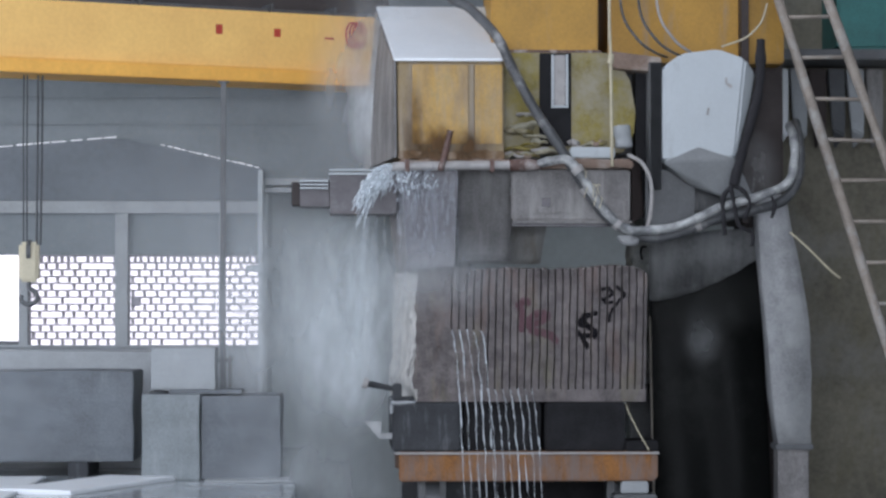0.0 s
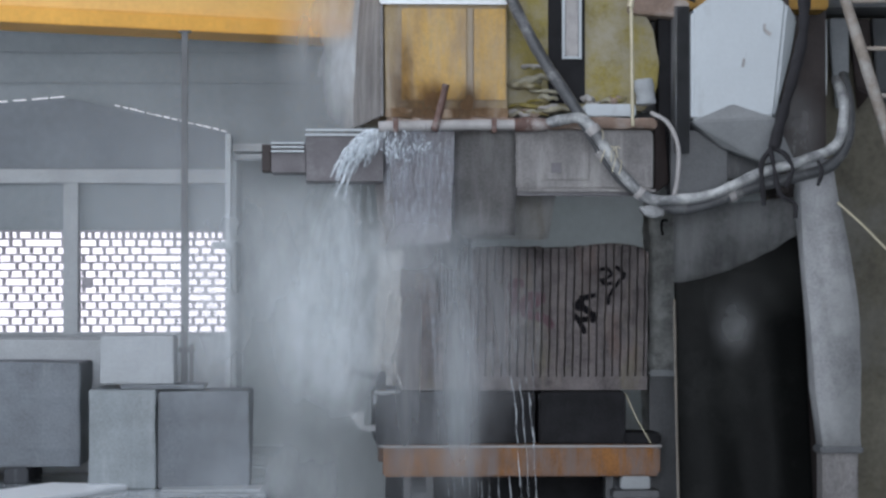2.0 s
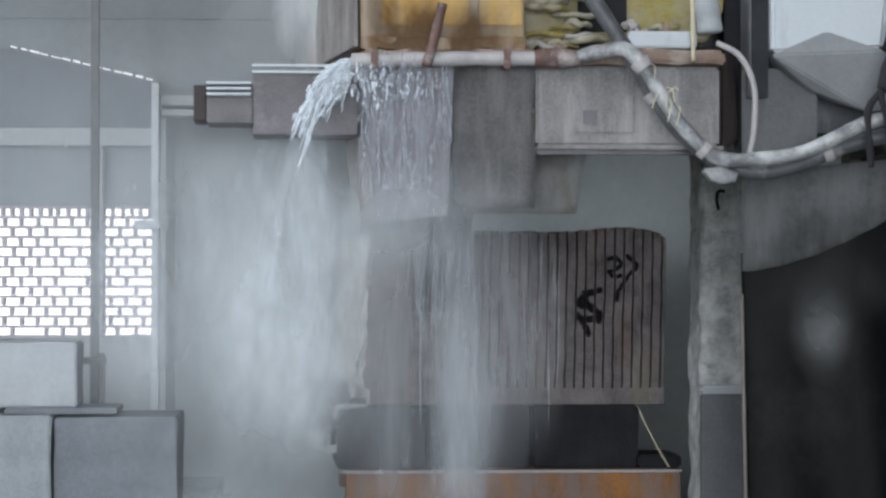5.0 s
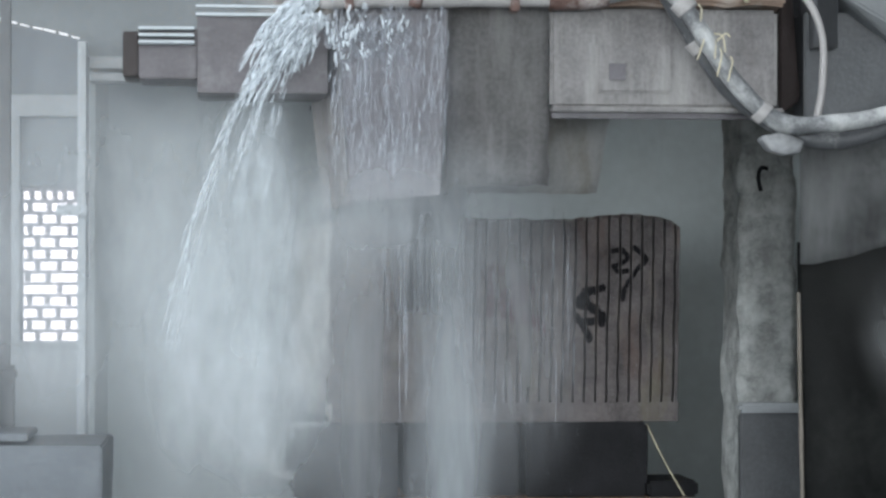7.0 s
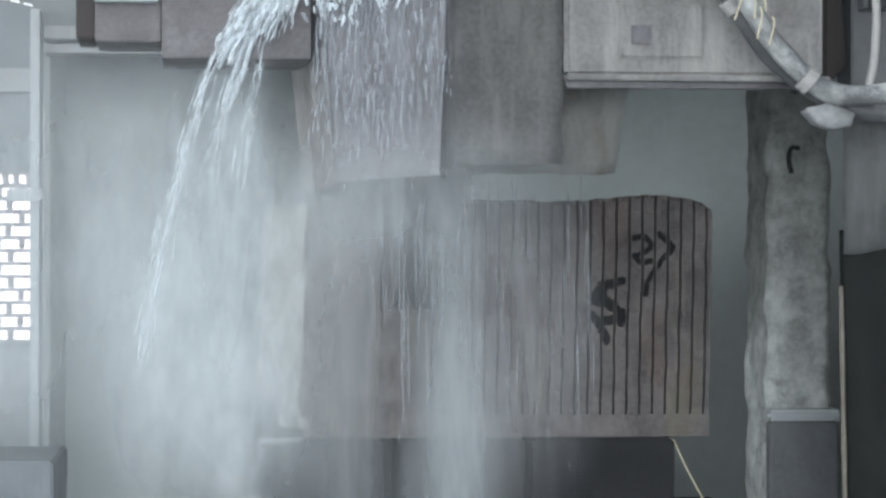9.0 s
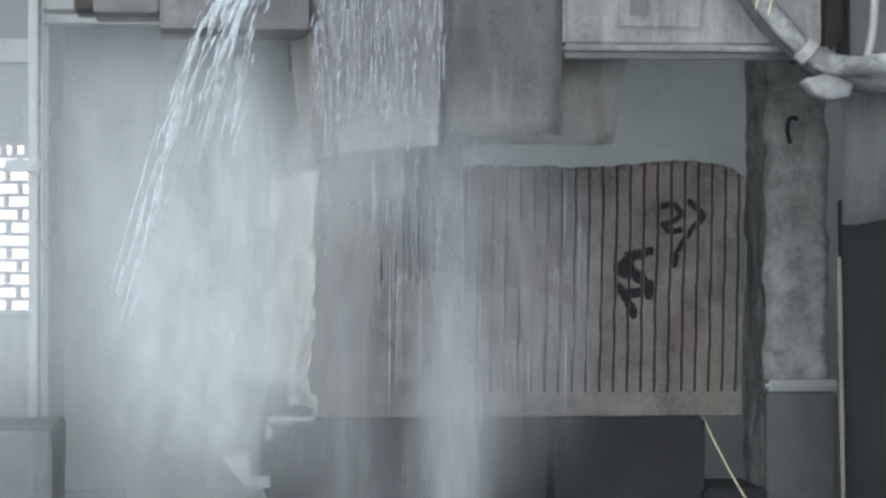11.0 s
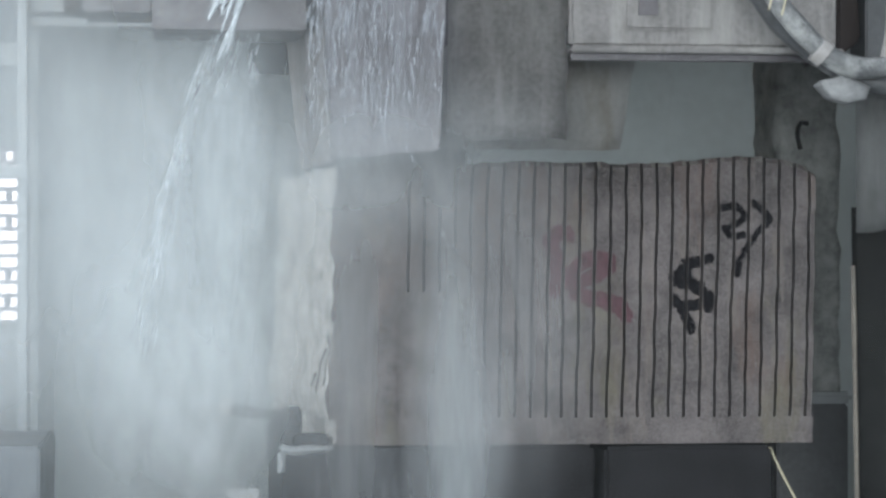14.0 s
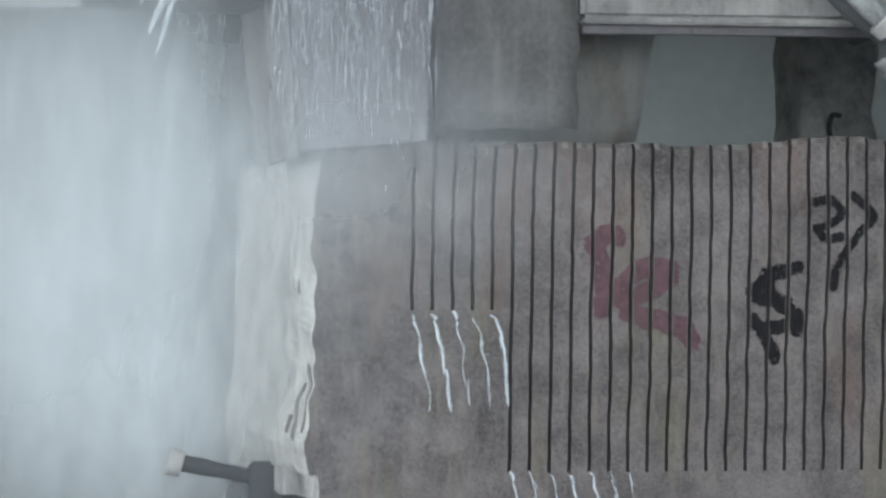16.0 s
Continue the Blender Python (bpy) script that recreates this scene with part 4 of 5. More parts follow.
        b = hull([(x, 0.0, 0.80), (x + 0.13, 0.02, 0.80), (x + 0.02, -0.05, 0.35), (x + 0.12, -0.03, 0.3), (x, 0.12, 0.8), (x + 0.13, 0.12, 0.8), (x + 0.06, 0.1, 0.2)], 0.01)
        part("rag", b, (M_BROWN, M_LID_GLARE, M_PALESTONE, M_BROWN, M_DARKSTEEL, M_PALESTONE, M_SLURRY)[i], rag)
    solid("yellow_cord", tube([(2.27, 0.02, 2.05), (2.40, 0.0, 1.93), (2.53, 0.0, 1.80), (2.60, 0.02, 1.75)], 0.007, 6), M_ROPE, "frayed pale yellow cord", "cord")


def build_hoses():
    y = -0.16
    thick = solid("water_hose", tube([(0.0, 0.3, 3.75), (0.06, 0.05, 3.57), (0.17, -0.05, 3.50), (0.34, y, 3.30), (0.45, y, 3.08), (0.58, y, 2.84), (0.74, y, 2.60), (0.86, y, 2.41), (0.98, y, 2.22), (1.12, y, 2.09), (1.31, y, 2.005), (1.50, y, 2.03), (1.74, y, 2.12), (2.0, y, 2.185), (2.20, y + 0.03, 2.25), (2.30, y + 0.05, 2.40), (2.32, y + 0.1, 2.60), (2.34, y + 0.35, 2.78)], 0.033, 14, lump=0.12),
          M_DARKHOSE, "thick grey water hose splashed with slurry", "hose", smooth=True)
    pale = solid("water_hose", tube([(0.60, -0.06, 2.482), (0.70, -0.10, 2.505), (0.80, y - 0.05, 2.50), (0.90, y - 0.07, 2.37), (1.02, y - 0.07, 2.19), (1.17, y - 0.07, 2.06), (1.34, y - 0.07, 2.055), (1.54, y - 0.07, 2.09), (1.78, y - 0.07, 2.20), (2.02, y - 0.07, 2.27), (2.22, y - 0.02, 2.36), (2.27, y, 2.52), (2.28, y + 0.1, 2.66), (2.3, y + 0.35, 2.76)], 0.030, 14, lump=0.14),
          M_HOSE, "pale slurry-coated water hose", "hose", smooth=True)
    solid("thin_hose", tube([(1.20, -0.04, 2.55), (1.29, -0.08, 2.49), (1.345, -0.10, 2.36), (1.34, -0.12, 2.18), (1.31, -0.14, 2.05)], 0.013, 10, lump=0.1), M_PIPE, "thin pale hose looped beside the beam", "hose", smooth=True)
    pull = solid("pull_cord", tube([(1.075, -0.08, 3.9), (1.078, -0.08, 3.4), (1.085, -0.08, 3.18), (1.09, -0.08, 2.8), (1.095, -0.07, 2.47)], 0.010, 8, lump=0.2), M_ROPE, "pale hanging cord with knots", "cord", smooth=True)
    part("knot", tube([(1.08, -0.08, 3.14), (1.085, -0.08, 3.17), (1.088, -0.08, 3.20)], 0.022, 8, lump=0.4), M_ROPE, pull, smooth=True)
    for k, (x0, x1) in enumerate(((1.28, 1.50), (1.16, 1.38), (1.40, 1.62))):
        solid("cable", tube([(x0, 0.2, 3.9), (x0 + 0.02, 0.1, 3.5), (0.5 * (x0 + x1), 0.05, 3.32), (x1, 0.1, 3.24), (x1 + 0.12, 0.3, 3.22)], 0.009, 6), random.choice((M_PIPE, M_DARKHOSE)), "loose grey cable over the cover", "cable", "loose cables", smooth=True)
    solid("pale_cable", tube([(1.82, 0.0, 3.26), (1.98, 0.0, 3.32), (2.08, 0.0, 3.42), (2.13, 0.05, 3.55)], 0.006, 6), M_ROPE, "thin pale cable above the cover", "cable")
    # bands, a joint and loose wire on the hoses
    for hose, pts in ((thick, ((0.93, y, 2.30), (0.905, y, 2.335)), ), (thick, ((1.62, y, 2.075), (1.655, y, 2.09))), (pale, ((0.845, y - 0.06, 2.455), (0.87, y - 0.065, 2.42))), (pale, ((1.10, y - 0.07, 2.10), (1.125, y - 0.07, 2.08)))):
        part("band", tube(list(pts), 0.041, 12, lump=0.3), M_PIPE, hose, smooth=True)
    b = hull([(1.12, y - 0.04, 2.01), (1.15, y - 0.05, 1.965), (1.20, y - 0.05, 1.95), (1.245, y - 0.04, 1.96), (1.26, y - 0.03, 1.995), (1.20, y - 0.05, 2.03),
              (1.12, y + 0.04, 2.01), (1.15, y + 0.05, 1.97), (1.20, y + 0.05, 1.955), (1.245, y + 0.04, 1.96), (1.26, y + 0.03, 1.995)], 0)
    bmesh.ops.subdivide_edges(b, edges=b.edges[:], cuts=3, use_grid_fill=True)
    for v in b.verts:
        v.co += Vector(noise.noise_vector(v.co * 20)) * 0.008
    part("caked_slurry", b, M_HOOD, thick, "pale lump of dried slurry under the hose", True)
    for k in range(7):
        a = random.uniform(0, 6.28)
        c = Vector((0.90 + 0.035 * k / 2, y - 0.09, 2.36 - 0.03 * k / 2))
        e = Vector((math.cos(a), -0.2, math.sin(a))) * random.uniform(0.05, 0.10)
        part("wire", tube([c, c + e * 0.5 + Vector((0.01, 0, 0.02)), c + e], 0.003, 5), M_ROPE, pale)
    strip = thing("cloth_strip", (1.86, -0.24, 2.2), "black cloth strip tied round the hoses in a knot", "cloth strip")
    o = Vector((1.86, -0.24, 2.2))

    def st(name, pts, r):
        part(name, tube([Vector(q) - o for q in pts], r, 8, lump=0.5), M_CLOTH, strip, smooth=True)
    st("strip", [(2.07, -0.05, 3.30), (2.05, -0.12, 3.0), (1.98, -0.2, 2.75), (1.90, -0.24, 2.5), (1.86, -0.25, 2.34)], 0.032)
    st("loop", [(1.85, -0.25, 2.34), (1.79, -0.26, 2.26), (1.79, -0.27, 2.14), (1.80, -0.26, 2.02)], 0.014)
    st("loop", [(1.86, -0.25, 2.34), (1.92, -0.27, 2.30), (1.96, -0.27, 2.22), (1.92, -0.27, 2.12)], 0.014)
    st("loop", [(1.84, -0.26, 2.33), (1.86, -0.28, 2.2), (1.89, -0.28, 2.08), (1.97, -0.27, 2.03), (1.975, -0.27, 1.95)], 0.012)
    st("tie", [(2.10, -0.27, 2.27), (2.12, -0.28, 2.21), (2.10, -0.27, 2.13)], 0.010)


# ---- the trolley with the stone ----
KERF, PITCH, FIRST = 0.0088, 0.0483, 0.050
B_LEFT, B_RIGHT, B_BOTTOM, B_DEPTH = -0.18, 1.322, 0.943, 1.36
DEEP, SHALLOW = 1.025, 1.415


def lean(x, z):
    return x + 0.020 * (z - 1.4) + 0.0035 * noise.noise(Vector((x * 2.5, 0.0, z * 7))) + 0.0024 * noise.noise(Vector((x * 9, 3.0, z * 22)))


def face(x, z):
    """How far the raw front of the stone stands back."""
    return 0.010 * noise.noise(Vector((x * 3, z * 3, 2.0))) + 0.004 * noise.noise(Vector((x * 17, z * 17, 5.0)))


def broken(y, z):
    """How far the broken side of the stone stands out; it splays towards the back."""
    return 0.018 * noise.noise(Vector((1.3, y * 3, z * 4))) + 0.016 * noise.noise(Vector((1.3, y * 14, z * 17))) - 0.125 * y / B_DEPTH - 0.03 * max(0.0, 1 - abs(z - 1.09) / 0.14)


def top(x):
    t = 1.815 + 0.012 * noise.noise(Vector((x * 4, 0.7, 3.0))) + 0.02 * math.exp(-((x - 1.08) / 0.22) ** 2)
    return t - 0.035 * max(0.0, (x - 1.22) / 0.11) ** 2 - 0.008 * max(0.0, (-0.10 - x) / 0.08) ** 2


def slab_mesh(x0, x1, zb, nx, nz, ny=6, side=None):
    """One slab standing between two cuts, or the uncut end of the stone."""
    bm = bmesh.new()
    cache = {}

    def vert(i, j, k):
        key = (i, j, k)
        if key not in cache:
            x = x0 + (x1 - x0) * i / nx
            zt = top(x)
            z = zb + (zt - zb) * k / nz
            y = B_DEPTH * j / ny
            xx = lean(x, z)
            rag = 0.007 * noise.noise(Vector((x * 30, z * 30, y * 10))) if k == nz else 0.0
            yy = y + face(x, z) if j == 0 else y
            if j == 0 and k == nz:
                yy += 0.012 + abs(rag)
            if side == "left" and i == 0:
                xx += broken(y, z)
            cache[key] = bm.verts.new((xx, yy, z + rag))
        return cache[key]
    for a in range(nx):
        for c in range(nz):
            f = bm.faces.new((vert(a, 0, c), vert(a + 1, 0, c), vert(a + 1, 0, c + 1), vert(a, 0, c + 1)))
            if c == nz - 1 and noise.noise(Vector((x0 * 23 + a * 1.7, 0.4, 6.0))) > 0.12:
                f.material_index = 2
            bm.faces.new((vert(a, ny, c), vert(a, ny, c + 1), vert(a + 1, ny, c + 1), vert(a + 1, ny, c)))
    for b in range(ny):
        for c in range(nz):
            f = bm.faces.new((vert(0, b, c), vert(0, b, c + 1), vert(0, b + 1, c + 1), vert(0, b + 1, c)))
            if side == "left":
                f.material_index = 1
            bm.faces.new((vert(nx, b, c), vert(nx, b + 1, c), vert(nx, b + 1, c + 1), vert(nx, b, c + 1)))
    for a in range(nx):
        for b in range(ny):
            bm.faces.new((vert(a, b, nz), vert(a + 1, b, nz), vert(a + 1, b + 1, nz), vert(a, b + 1, nz)))
            bm.faces.new((vert(a, b, 0), vert(a, b + 1, 0), vert(a + 1, b + 1, 0), vert(a + 1, b, 0)))
    return bm


# painted marks: strokes as centre lines, x and z on the stone's front, and half width
TWO_SEVEN = [((1.027, 1.676), (1.062, 1.684), (1.094, 1.66), (1.084, 1.634), (1.034, 1.613)), ((1.034, 1.613), (1.055, 1.589), (1.092, 1.592)), ((1.127, 1.693), (1.175, 1.645), (1.161, 1.622), (1.112, 1.563), (1.082, 1.511), (1.079, 1.472))]
SIGN = [((0.878, 1.458), (0.93, 1.5), (0.99, 1.519)), ((0.917, 1.506), (0.924, 1.458), (0.953, 1.424)), ((0.883, 1.448), (0.922, 1.437), (0.961, 1.432)), ((0.887, 1.389), (0.915, 1.344), (0.942, 1.3)), ((0.902, 1.367), (0.958, 1.379), (0.993, 1.389)), ((0.962, 1.419), (0.993, 1.396), (0.991, 1.367))]
RED_SIGN = [((0.487, 1.563), (0.509, 1.593), (0.54, 1.593)), ((0.495, 1.563), (0.509, 1.502), (0.529, 1.458), (0.573, 1.437)), ((0.517, 1.419), (0.516, 1.476)), ((0.555, 1.472), (0.598, 1.511), (0.65, 1.518), (0.672, 1.498), (0.638, 1.467), (0.608, 1.454)), ((0.58, 1.408), (0.648, 1.387), (0.7, 1.379), (0.731, 1.341))]
MARKS = ((TWO_SEVEN, 0.012, False), (SIGN, 0.018, False), (RED_SIGN, 0.026, True))


def paint_mesh(strokes, half):
    """Spray paint lying on the stone, broken where the cuts run through it."""
    bm = bmesh.new()
    lines = [spline([(a, 0, b) for a, b in s], 6) for s in strokes]
    pts = np.array([(p.x, p.z) for l in lines for p in l])
    g = 0.0031
    for x in np.arange(pts[:, 0].min() - 0.03, pts[:, 0].max() + 0.03, g):
        if ((x - FIRST + KERF / 2 + g / 2) % PITCH) < KERF + g and x > FIRST - 0.02:
            continue
        for z in np.arange(pts[:, 1].min() - 0.03, pts[:, 1].max() + 0.03, g):
            d = np.hypot(pts[:, 0] - x, pts[:, 1] - z).min()
            if d < half * (0.95 + 0.4 * noise.noise(Vector((x * 35, z * 35, 1.0)))) and noise.noise(Vector((x * 130, z * 130, 4.0))) > -0.35 - 0.4 * (1 - d / half):
                q = [(x - g / 2, z - g / 2), (x + g / 2, z - g / 2), (x + g / 2, z + g / 2), (x - g / 2, z + g / 2)]
                bm.faces.new([bm.verts.new((lean(a, b), face(a, b) - 0.0035, b)) for a, b in q])
    bmesh.ops.remove_doubles(bm, verts=bm.verts[:], dist=0.0005)
    return bm


def build_stone():
    stone = thing("granite_block", (0.57, 0.7, B_BOTTOM), "grey granite block sawn into slabs by parallel cuts, with spray-painted marks", "stone block")
    o = Vector((0.57, 0.7, B_BOTTOM))

    def sp(name, bm, m, label="", smooth=False):
        bmesh.ops.translate(bm, vec=-o, verts=bm.verts[:])
        return part(name, bm, m, stone, label, smooth)
    b = bmesh.new()
    bmesh.ops.create_cube(b, size=1)
    bmesh.ops.subdivide_edges(b, edges=b.edges[:], cuts=24, use_grid_fill=True)
    for v in b.verts:
        u, w, h = v.co.x + 0.5, v.co.y + 0.5, v.co.z + 0.5
        x, z, y = B_LEFT + (B_RIGHT + 0.01 - B_LEFT) * u, B_BOTTOM + (DEEP - B_BOTTOM) * h, B_DEPTH * w
        if w < 0.01:
            y += face(x, z)
        if u < 0.01:
            x += -0.125 * w + 0.03 * noise.noise(Vector((1.3, y * 3, z * 4))) + 0.012 * noise.noise(Vector((1.3, y * 12, z * 16)))
        v.co = (lean(x, z), y, z)
    b.normal_update()
    for f in b.faces:
        f.material_index = 1 if f.normal.x < -0.6 else 0
    sp("base", b, [M_STONE, M_CREAM], "uncut foot of the block")
    sp("uncut_end", slab_mesh(B_LEFT, FIRST - KERF / 2, DEEP, 10, 40, 12, "left"), [M_STONE, M_CREAM, M_CHIP], "uncut end with a pale broken side")
    n = 27
    for i in range(n):
        x0 = FIRST + PITCH * i + KERF / 2
        x1 = x0 + PITCH - KERF
        if i == n - 1:
            x1 = B_RIGHT + 0.004
        if x1 - x0 > 0.004:
            sp("slab", slab_mesh(x0, x1, DEEP, 3, 54), [M_STONE, M_CREAM, M_CHIP])
        if i < 5:
            xk = FIRST + PITCH * i
            bm = bmesh.new()
            for z0, z1 in ((DEEP, SHALLOW),):
                vs = {}
                for j, y in enumerate((0.0, B_DEPTH)):
                    for k in range(9):
                        z = z0 + (z1 - z0) * k / 8
                        for s in (0, 1):
                            x = xk + (s - 0.5) * KERF
                            vs[j, k, s] = bm.verts.new((lean(x, z), y + (face(x, z) if j == 0 else 0), z))
                for k in range(8):
                    bm.faces.new((vs[0, k, 0], vs[0, k, 1], vs[0, k + 1, 1], vs[0, k + 1, 0]))
                bm.faces.new((vs[0, 8, 0], vs[0, 8, 1], vs[1, 8, 1], vs[1, 8, 0]))
            sp("cut_floor", bm, M_STONE)
    for strokes, half, red in MARKS:
        sp("paint_mark", paint_mesh(strokes, half), M_REDPAINT if red else M_BLACKPAINT, "faded red painted sign" if red else "black painted sign")
    # dark cracks in the broken side
    for y, z0, z1 in ((0.045, 1.12, 1.29), (0.12, 1.10, 1.24), (0.20, 1.115, 1.16), (0.15, 1.45, 1.49)):
        line = [Vector((lean(B_LEFT, z) + broken(y, z) - 0.002, y + 0.02 * noise.noise(Vector((y * 9, 0, z * 12))), z)) for z in np.linspace(z0, z1, 7)]
        sp("crack", tube(line, 0.0065, 6, steps=2, lump=0.8, ends=0.2), M_SLURRY, "dark crack in the broken side", True)
    return stone


def build_trolley():
    movers = []
    tr = thing("trolley", (0.55, 0.7, 0.0), "orange painted rail trolley streaked with slurry", "trolley")
    part("front_beam", box(-0.84, 0.83, -0.78, -0.62, 0.43, 0.62, 0.01), M_TROLLEY, tr)
    part("back_beam", box(-0.84, 0.83, 0.6, 0.76, 0.43, 0.62, 0.01), M_TROLLEY, tr)
    for x in (-0.7, 0.0, 0.7):
        part("long_beam", box(x - 0.07, x + 0.07, -0.61, 0.59, 0.44, 0.61, 0.008), M_TROLLEY, tr)
    part("top_plate_edge", box(-0.86, 0.85, -0.80, -0.60, 0.605, 0.618, 0.003), M_PIPE, tr, "pale slurry-coated plate edge")
    part("rubber_pad", box(0.63, 0.85, -0.76, -0.35, 0.622, 0.69, 0.012), M_BLACK, tr, "black rubber pad on the trolley's end")
    part("end_plate", box(0.72, 0.84, -0.785, -0.62, 0.45, 0.60, 0.006), M_TROLLEY, tr)
    bm = hull([(-1.07, -0.70, 0.815), (-0.955, -0.70, 0.82), (-0.955, -0.70, 0.69), (-1.07, -0.65, 0.815), (-0.955, -0.65, 0.82), (-0.955, -0.65, 0.69)], 0.004)
    box(-0.97, -0.84, -0.69, -0.66, 0.70, 0.74, 0.004, bm)
    box(-0.88, -0.84, -0.69, -0.66, 0.60, 0.70, 0.004, bm)
    part("end_guard", bm, M_HOOD, tr, "pale slurry-coated end guard")
    # added black sheet: stands in for the darkness beneath the trolley
    part("under_shade_sheet", box(-0.80, 0.80, 0.30, 0.32, 0.06, 0.45, 0.004), M_BLACK, tr, "added black sheet for the darkness under the trolley")
    for x in (-0.62, 0.62):
        for y in (-0.5, 0.5):
            wheel = part("wheel", disc(x, y, 0.24, 0.2, 0.09, 28), M_DARKSTEEL, tr)
            part("axle_box", box(x - 0.09, x + 0.09, y - 0.09, y + 0.09, 0.24, 0.44, 0.01), M_DARKSTEEL, wheel)
    movers.append(tr)
    grey = rough_block("timber_bearer", -0.335, 0.11, -0.03, 1.35, 0.62, 0.94, M_GREYTIMBER, "wet grey timber bearer under the granite block", "timber", 0.006, 0.012, "trolley bearers")
    for x0, x1, z0, z1 in ((-0.012, 0.155, 0.304, 0.328), (-0.014, 0.004, 0.24, 0.310)):
        b = box(x0, x1, -0.014, 0.05, z0, z1, 0.008)
        bmesh.ops.subdivide_edges(b, edges=[e for e in b.edges if e.calc_length() > 0.03], cuts=4, use_grid_fill=True)
        for v in b.verts:
            v.co += Vector(noise.noise_vector(v.co * 24)) * 0.010
        part("slurry_crust", b, M_PALESTONE, grey, "white dried slurry crust", True)
    movers.append(grey)
    movers.append(rough_block("timber_bearer", 0.14, 0.64, 0.06, 1.35, 0.62, 0.94, M_TIMBER, "black wet timber bearer under the granite block", "timber", 0.006, 0.012, "trolley bearers"))
    movers.append(rough_block("timber_bearer", 0.66, 1.19, -0.01, 1.35, 0.62, 0.94, M_TIMBER, "black wet timber bearer under the granite block", "timber", 0.006, 0.012, "trolley bearers"))
    movers.append(rough_block("stone_chip", -0.30, -0.19, 0.02, 0.22, 0.94, 0.975, M_GREYTIMBER, "dark stone chip wedged beside the block", "stone chip", 0.006, 0.006))
    pin = thing("stop_pin", (-0.40, 0.1, 0.62), "grey steel stop pin on the trolley", "pin")
    part("lug", box(0.07, 0.13, 0.0, 0.06, 0.315, 0.44, 0.008), M_GREYTIMBER, pin)
    part("rod", tube([(0.10, 0.03, 0.40), (-0.05, 0.03, 0.43), (-0.10, 0.03, 0.44)], 0.022, 10, lump=0.3), M_GREYTIMBER, pin, smooth=True)
    part("head", tube([(-0.09, 0.03, 0.435), (-0.125, 0.03, 0.445)], 0.034, 10, lump=0.2), M_PIPE, pin, smooth=True)
    movers.append(pin)
    movers.append(rough_block("white_offcut", 1.15, 1.33, -0.09, 0.03, 0.35, 0.43, M_PALESTONE, "white stone offcut on the trolley's front step", "stone offcut", 0.006, 0.01))
    part("step", box(0.55, 0.83, -0.82, -0.62, 0.30, 0.345, 0.006), M_DARKSTEEL, tr)
    cord = solid("wire", tube([(1.19, 0.02, 0.93), (1.22, -0.02, 0.85), (1.27, -0.07, 0.74), (1.33, -0.10, 0.63)], 0.004, 5), M_ROPE, "thin pale wire hanging from the bearer", "wire")
    movers.append(cord)
    for x in (-0.07, 1.17):
        solid("rail", box(x - 0.03, x + 0.03, -2.5, 4.4, 0.0, 0.04, 0.004), M_STEEL, "worn steel trolley rail on the floor", "rail", "trolley rails", "structure")
    return movers


# ---- water ----


def strand(bm, start, vel, time, r, seg=4, n=9, g=9.8, wob=0.008):
    seed = Vector((random.uniform(0, 9), random.uniform(0, 9), 0))
    pts = []
    for i in range(n):
        t = time * i / (n - 1)
        w = Vector(noise.noise_vector(seed + Vector((0, 0, t * 26)))) * wob
        pts.append(Vector(start) + Vector(vel) * t + Vector((0, 0, -0.5 * g * t * t)) + w)
    tube(pts, r, seg, bm, steps=0, lump=0.8, ends=0.3)


def drops(bm, start, vel, spread, t0, t1, count, size, g=9.8):
    """Separate drops on thrown paths, each drawn out along its flight."""
    for _ in range(count):
        t = random.uniform(t0, t1)
        v = Vector(vel) + Vector([random.gauss(0, s) for s in spread])
        p = Vector(start) + v * t + Vector((0, 0, -0.5 * g * t * t))
        d = (v + Vector((0, 0, -g * t))).normalized()
        s = size * random.uniform(0.5, 1.6)
        e = d * s * random.uniform(1.5, 4.5)
        a = d.cross(Vector((0, 1, 0))).normalized() * s * 0.5
        b = a.cross(d).normalized() * s * 0.5
        vs = [bm.verts.new(q) for q in (p - e, p + a, p + b, p - a, p - b, p + e)]
        for i in range(4):
            bm.faces.new((vs[0], vs[1 + (i + 1) % 4], vs[1 + i]))
            bm.faces.new((vs[5], vs[1 + i], vs[1 + (i + 1) % 4]))


def lump(bm, centre, along, size):
    """A torn lump of white water drawn out along its flight."""
    d = Vector(along).normalized()
    c = Vector(centre)
    b = bmesh.new()
    bmesh.ops.create_icosphere(b, subdivisions=2, radius=1.0)
    k = random.uniform(1.6, 4.5)
    turn = d.to_track_quat("Z", "Y")
    r = size * random.uniform(0.4, 1.3)
    for v in b.verts:
        q = v.co * (1 + 0.75 * noise.noise(v.co * 1.7 + c * 20))
        v.co = turn @ Vector((q.x * r, q.y * r, q.z * r * k)) + c
    merge(bm, b)


def foam(bm, centre, spread, count, size, along=(0, 0, -1)):
    """Lumps of white water."""
    for _ in range(count):
        lump(bm, Vector(centre) + Vector([random.gauss(0, k) for k in spread]), Vector(along) + Vector([random.gauss(0, 0.25) for _ in range(3)]), size)


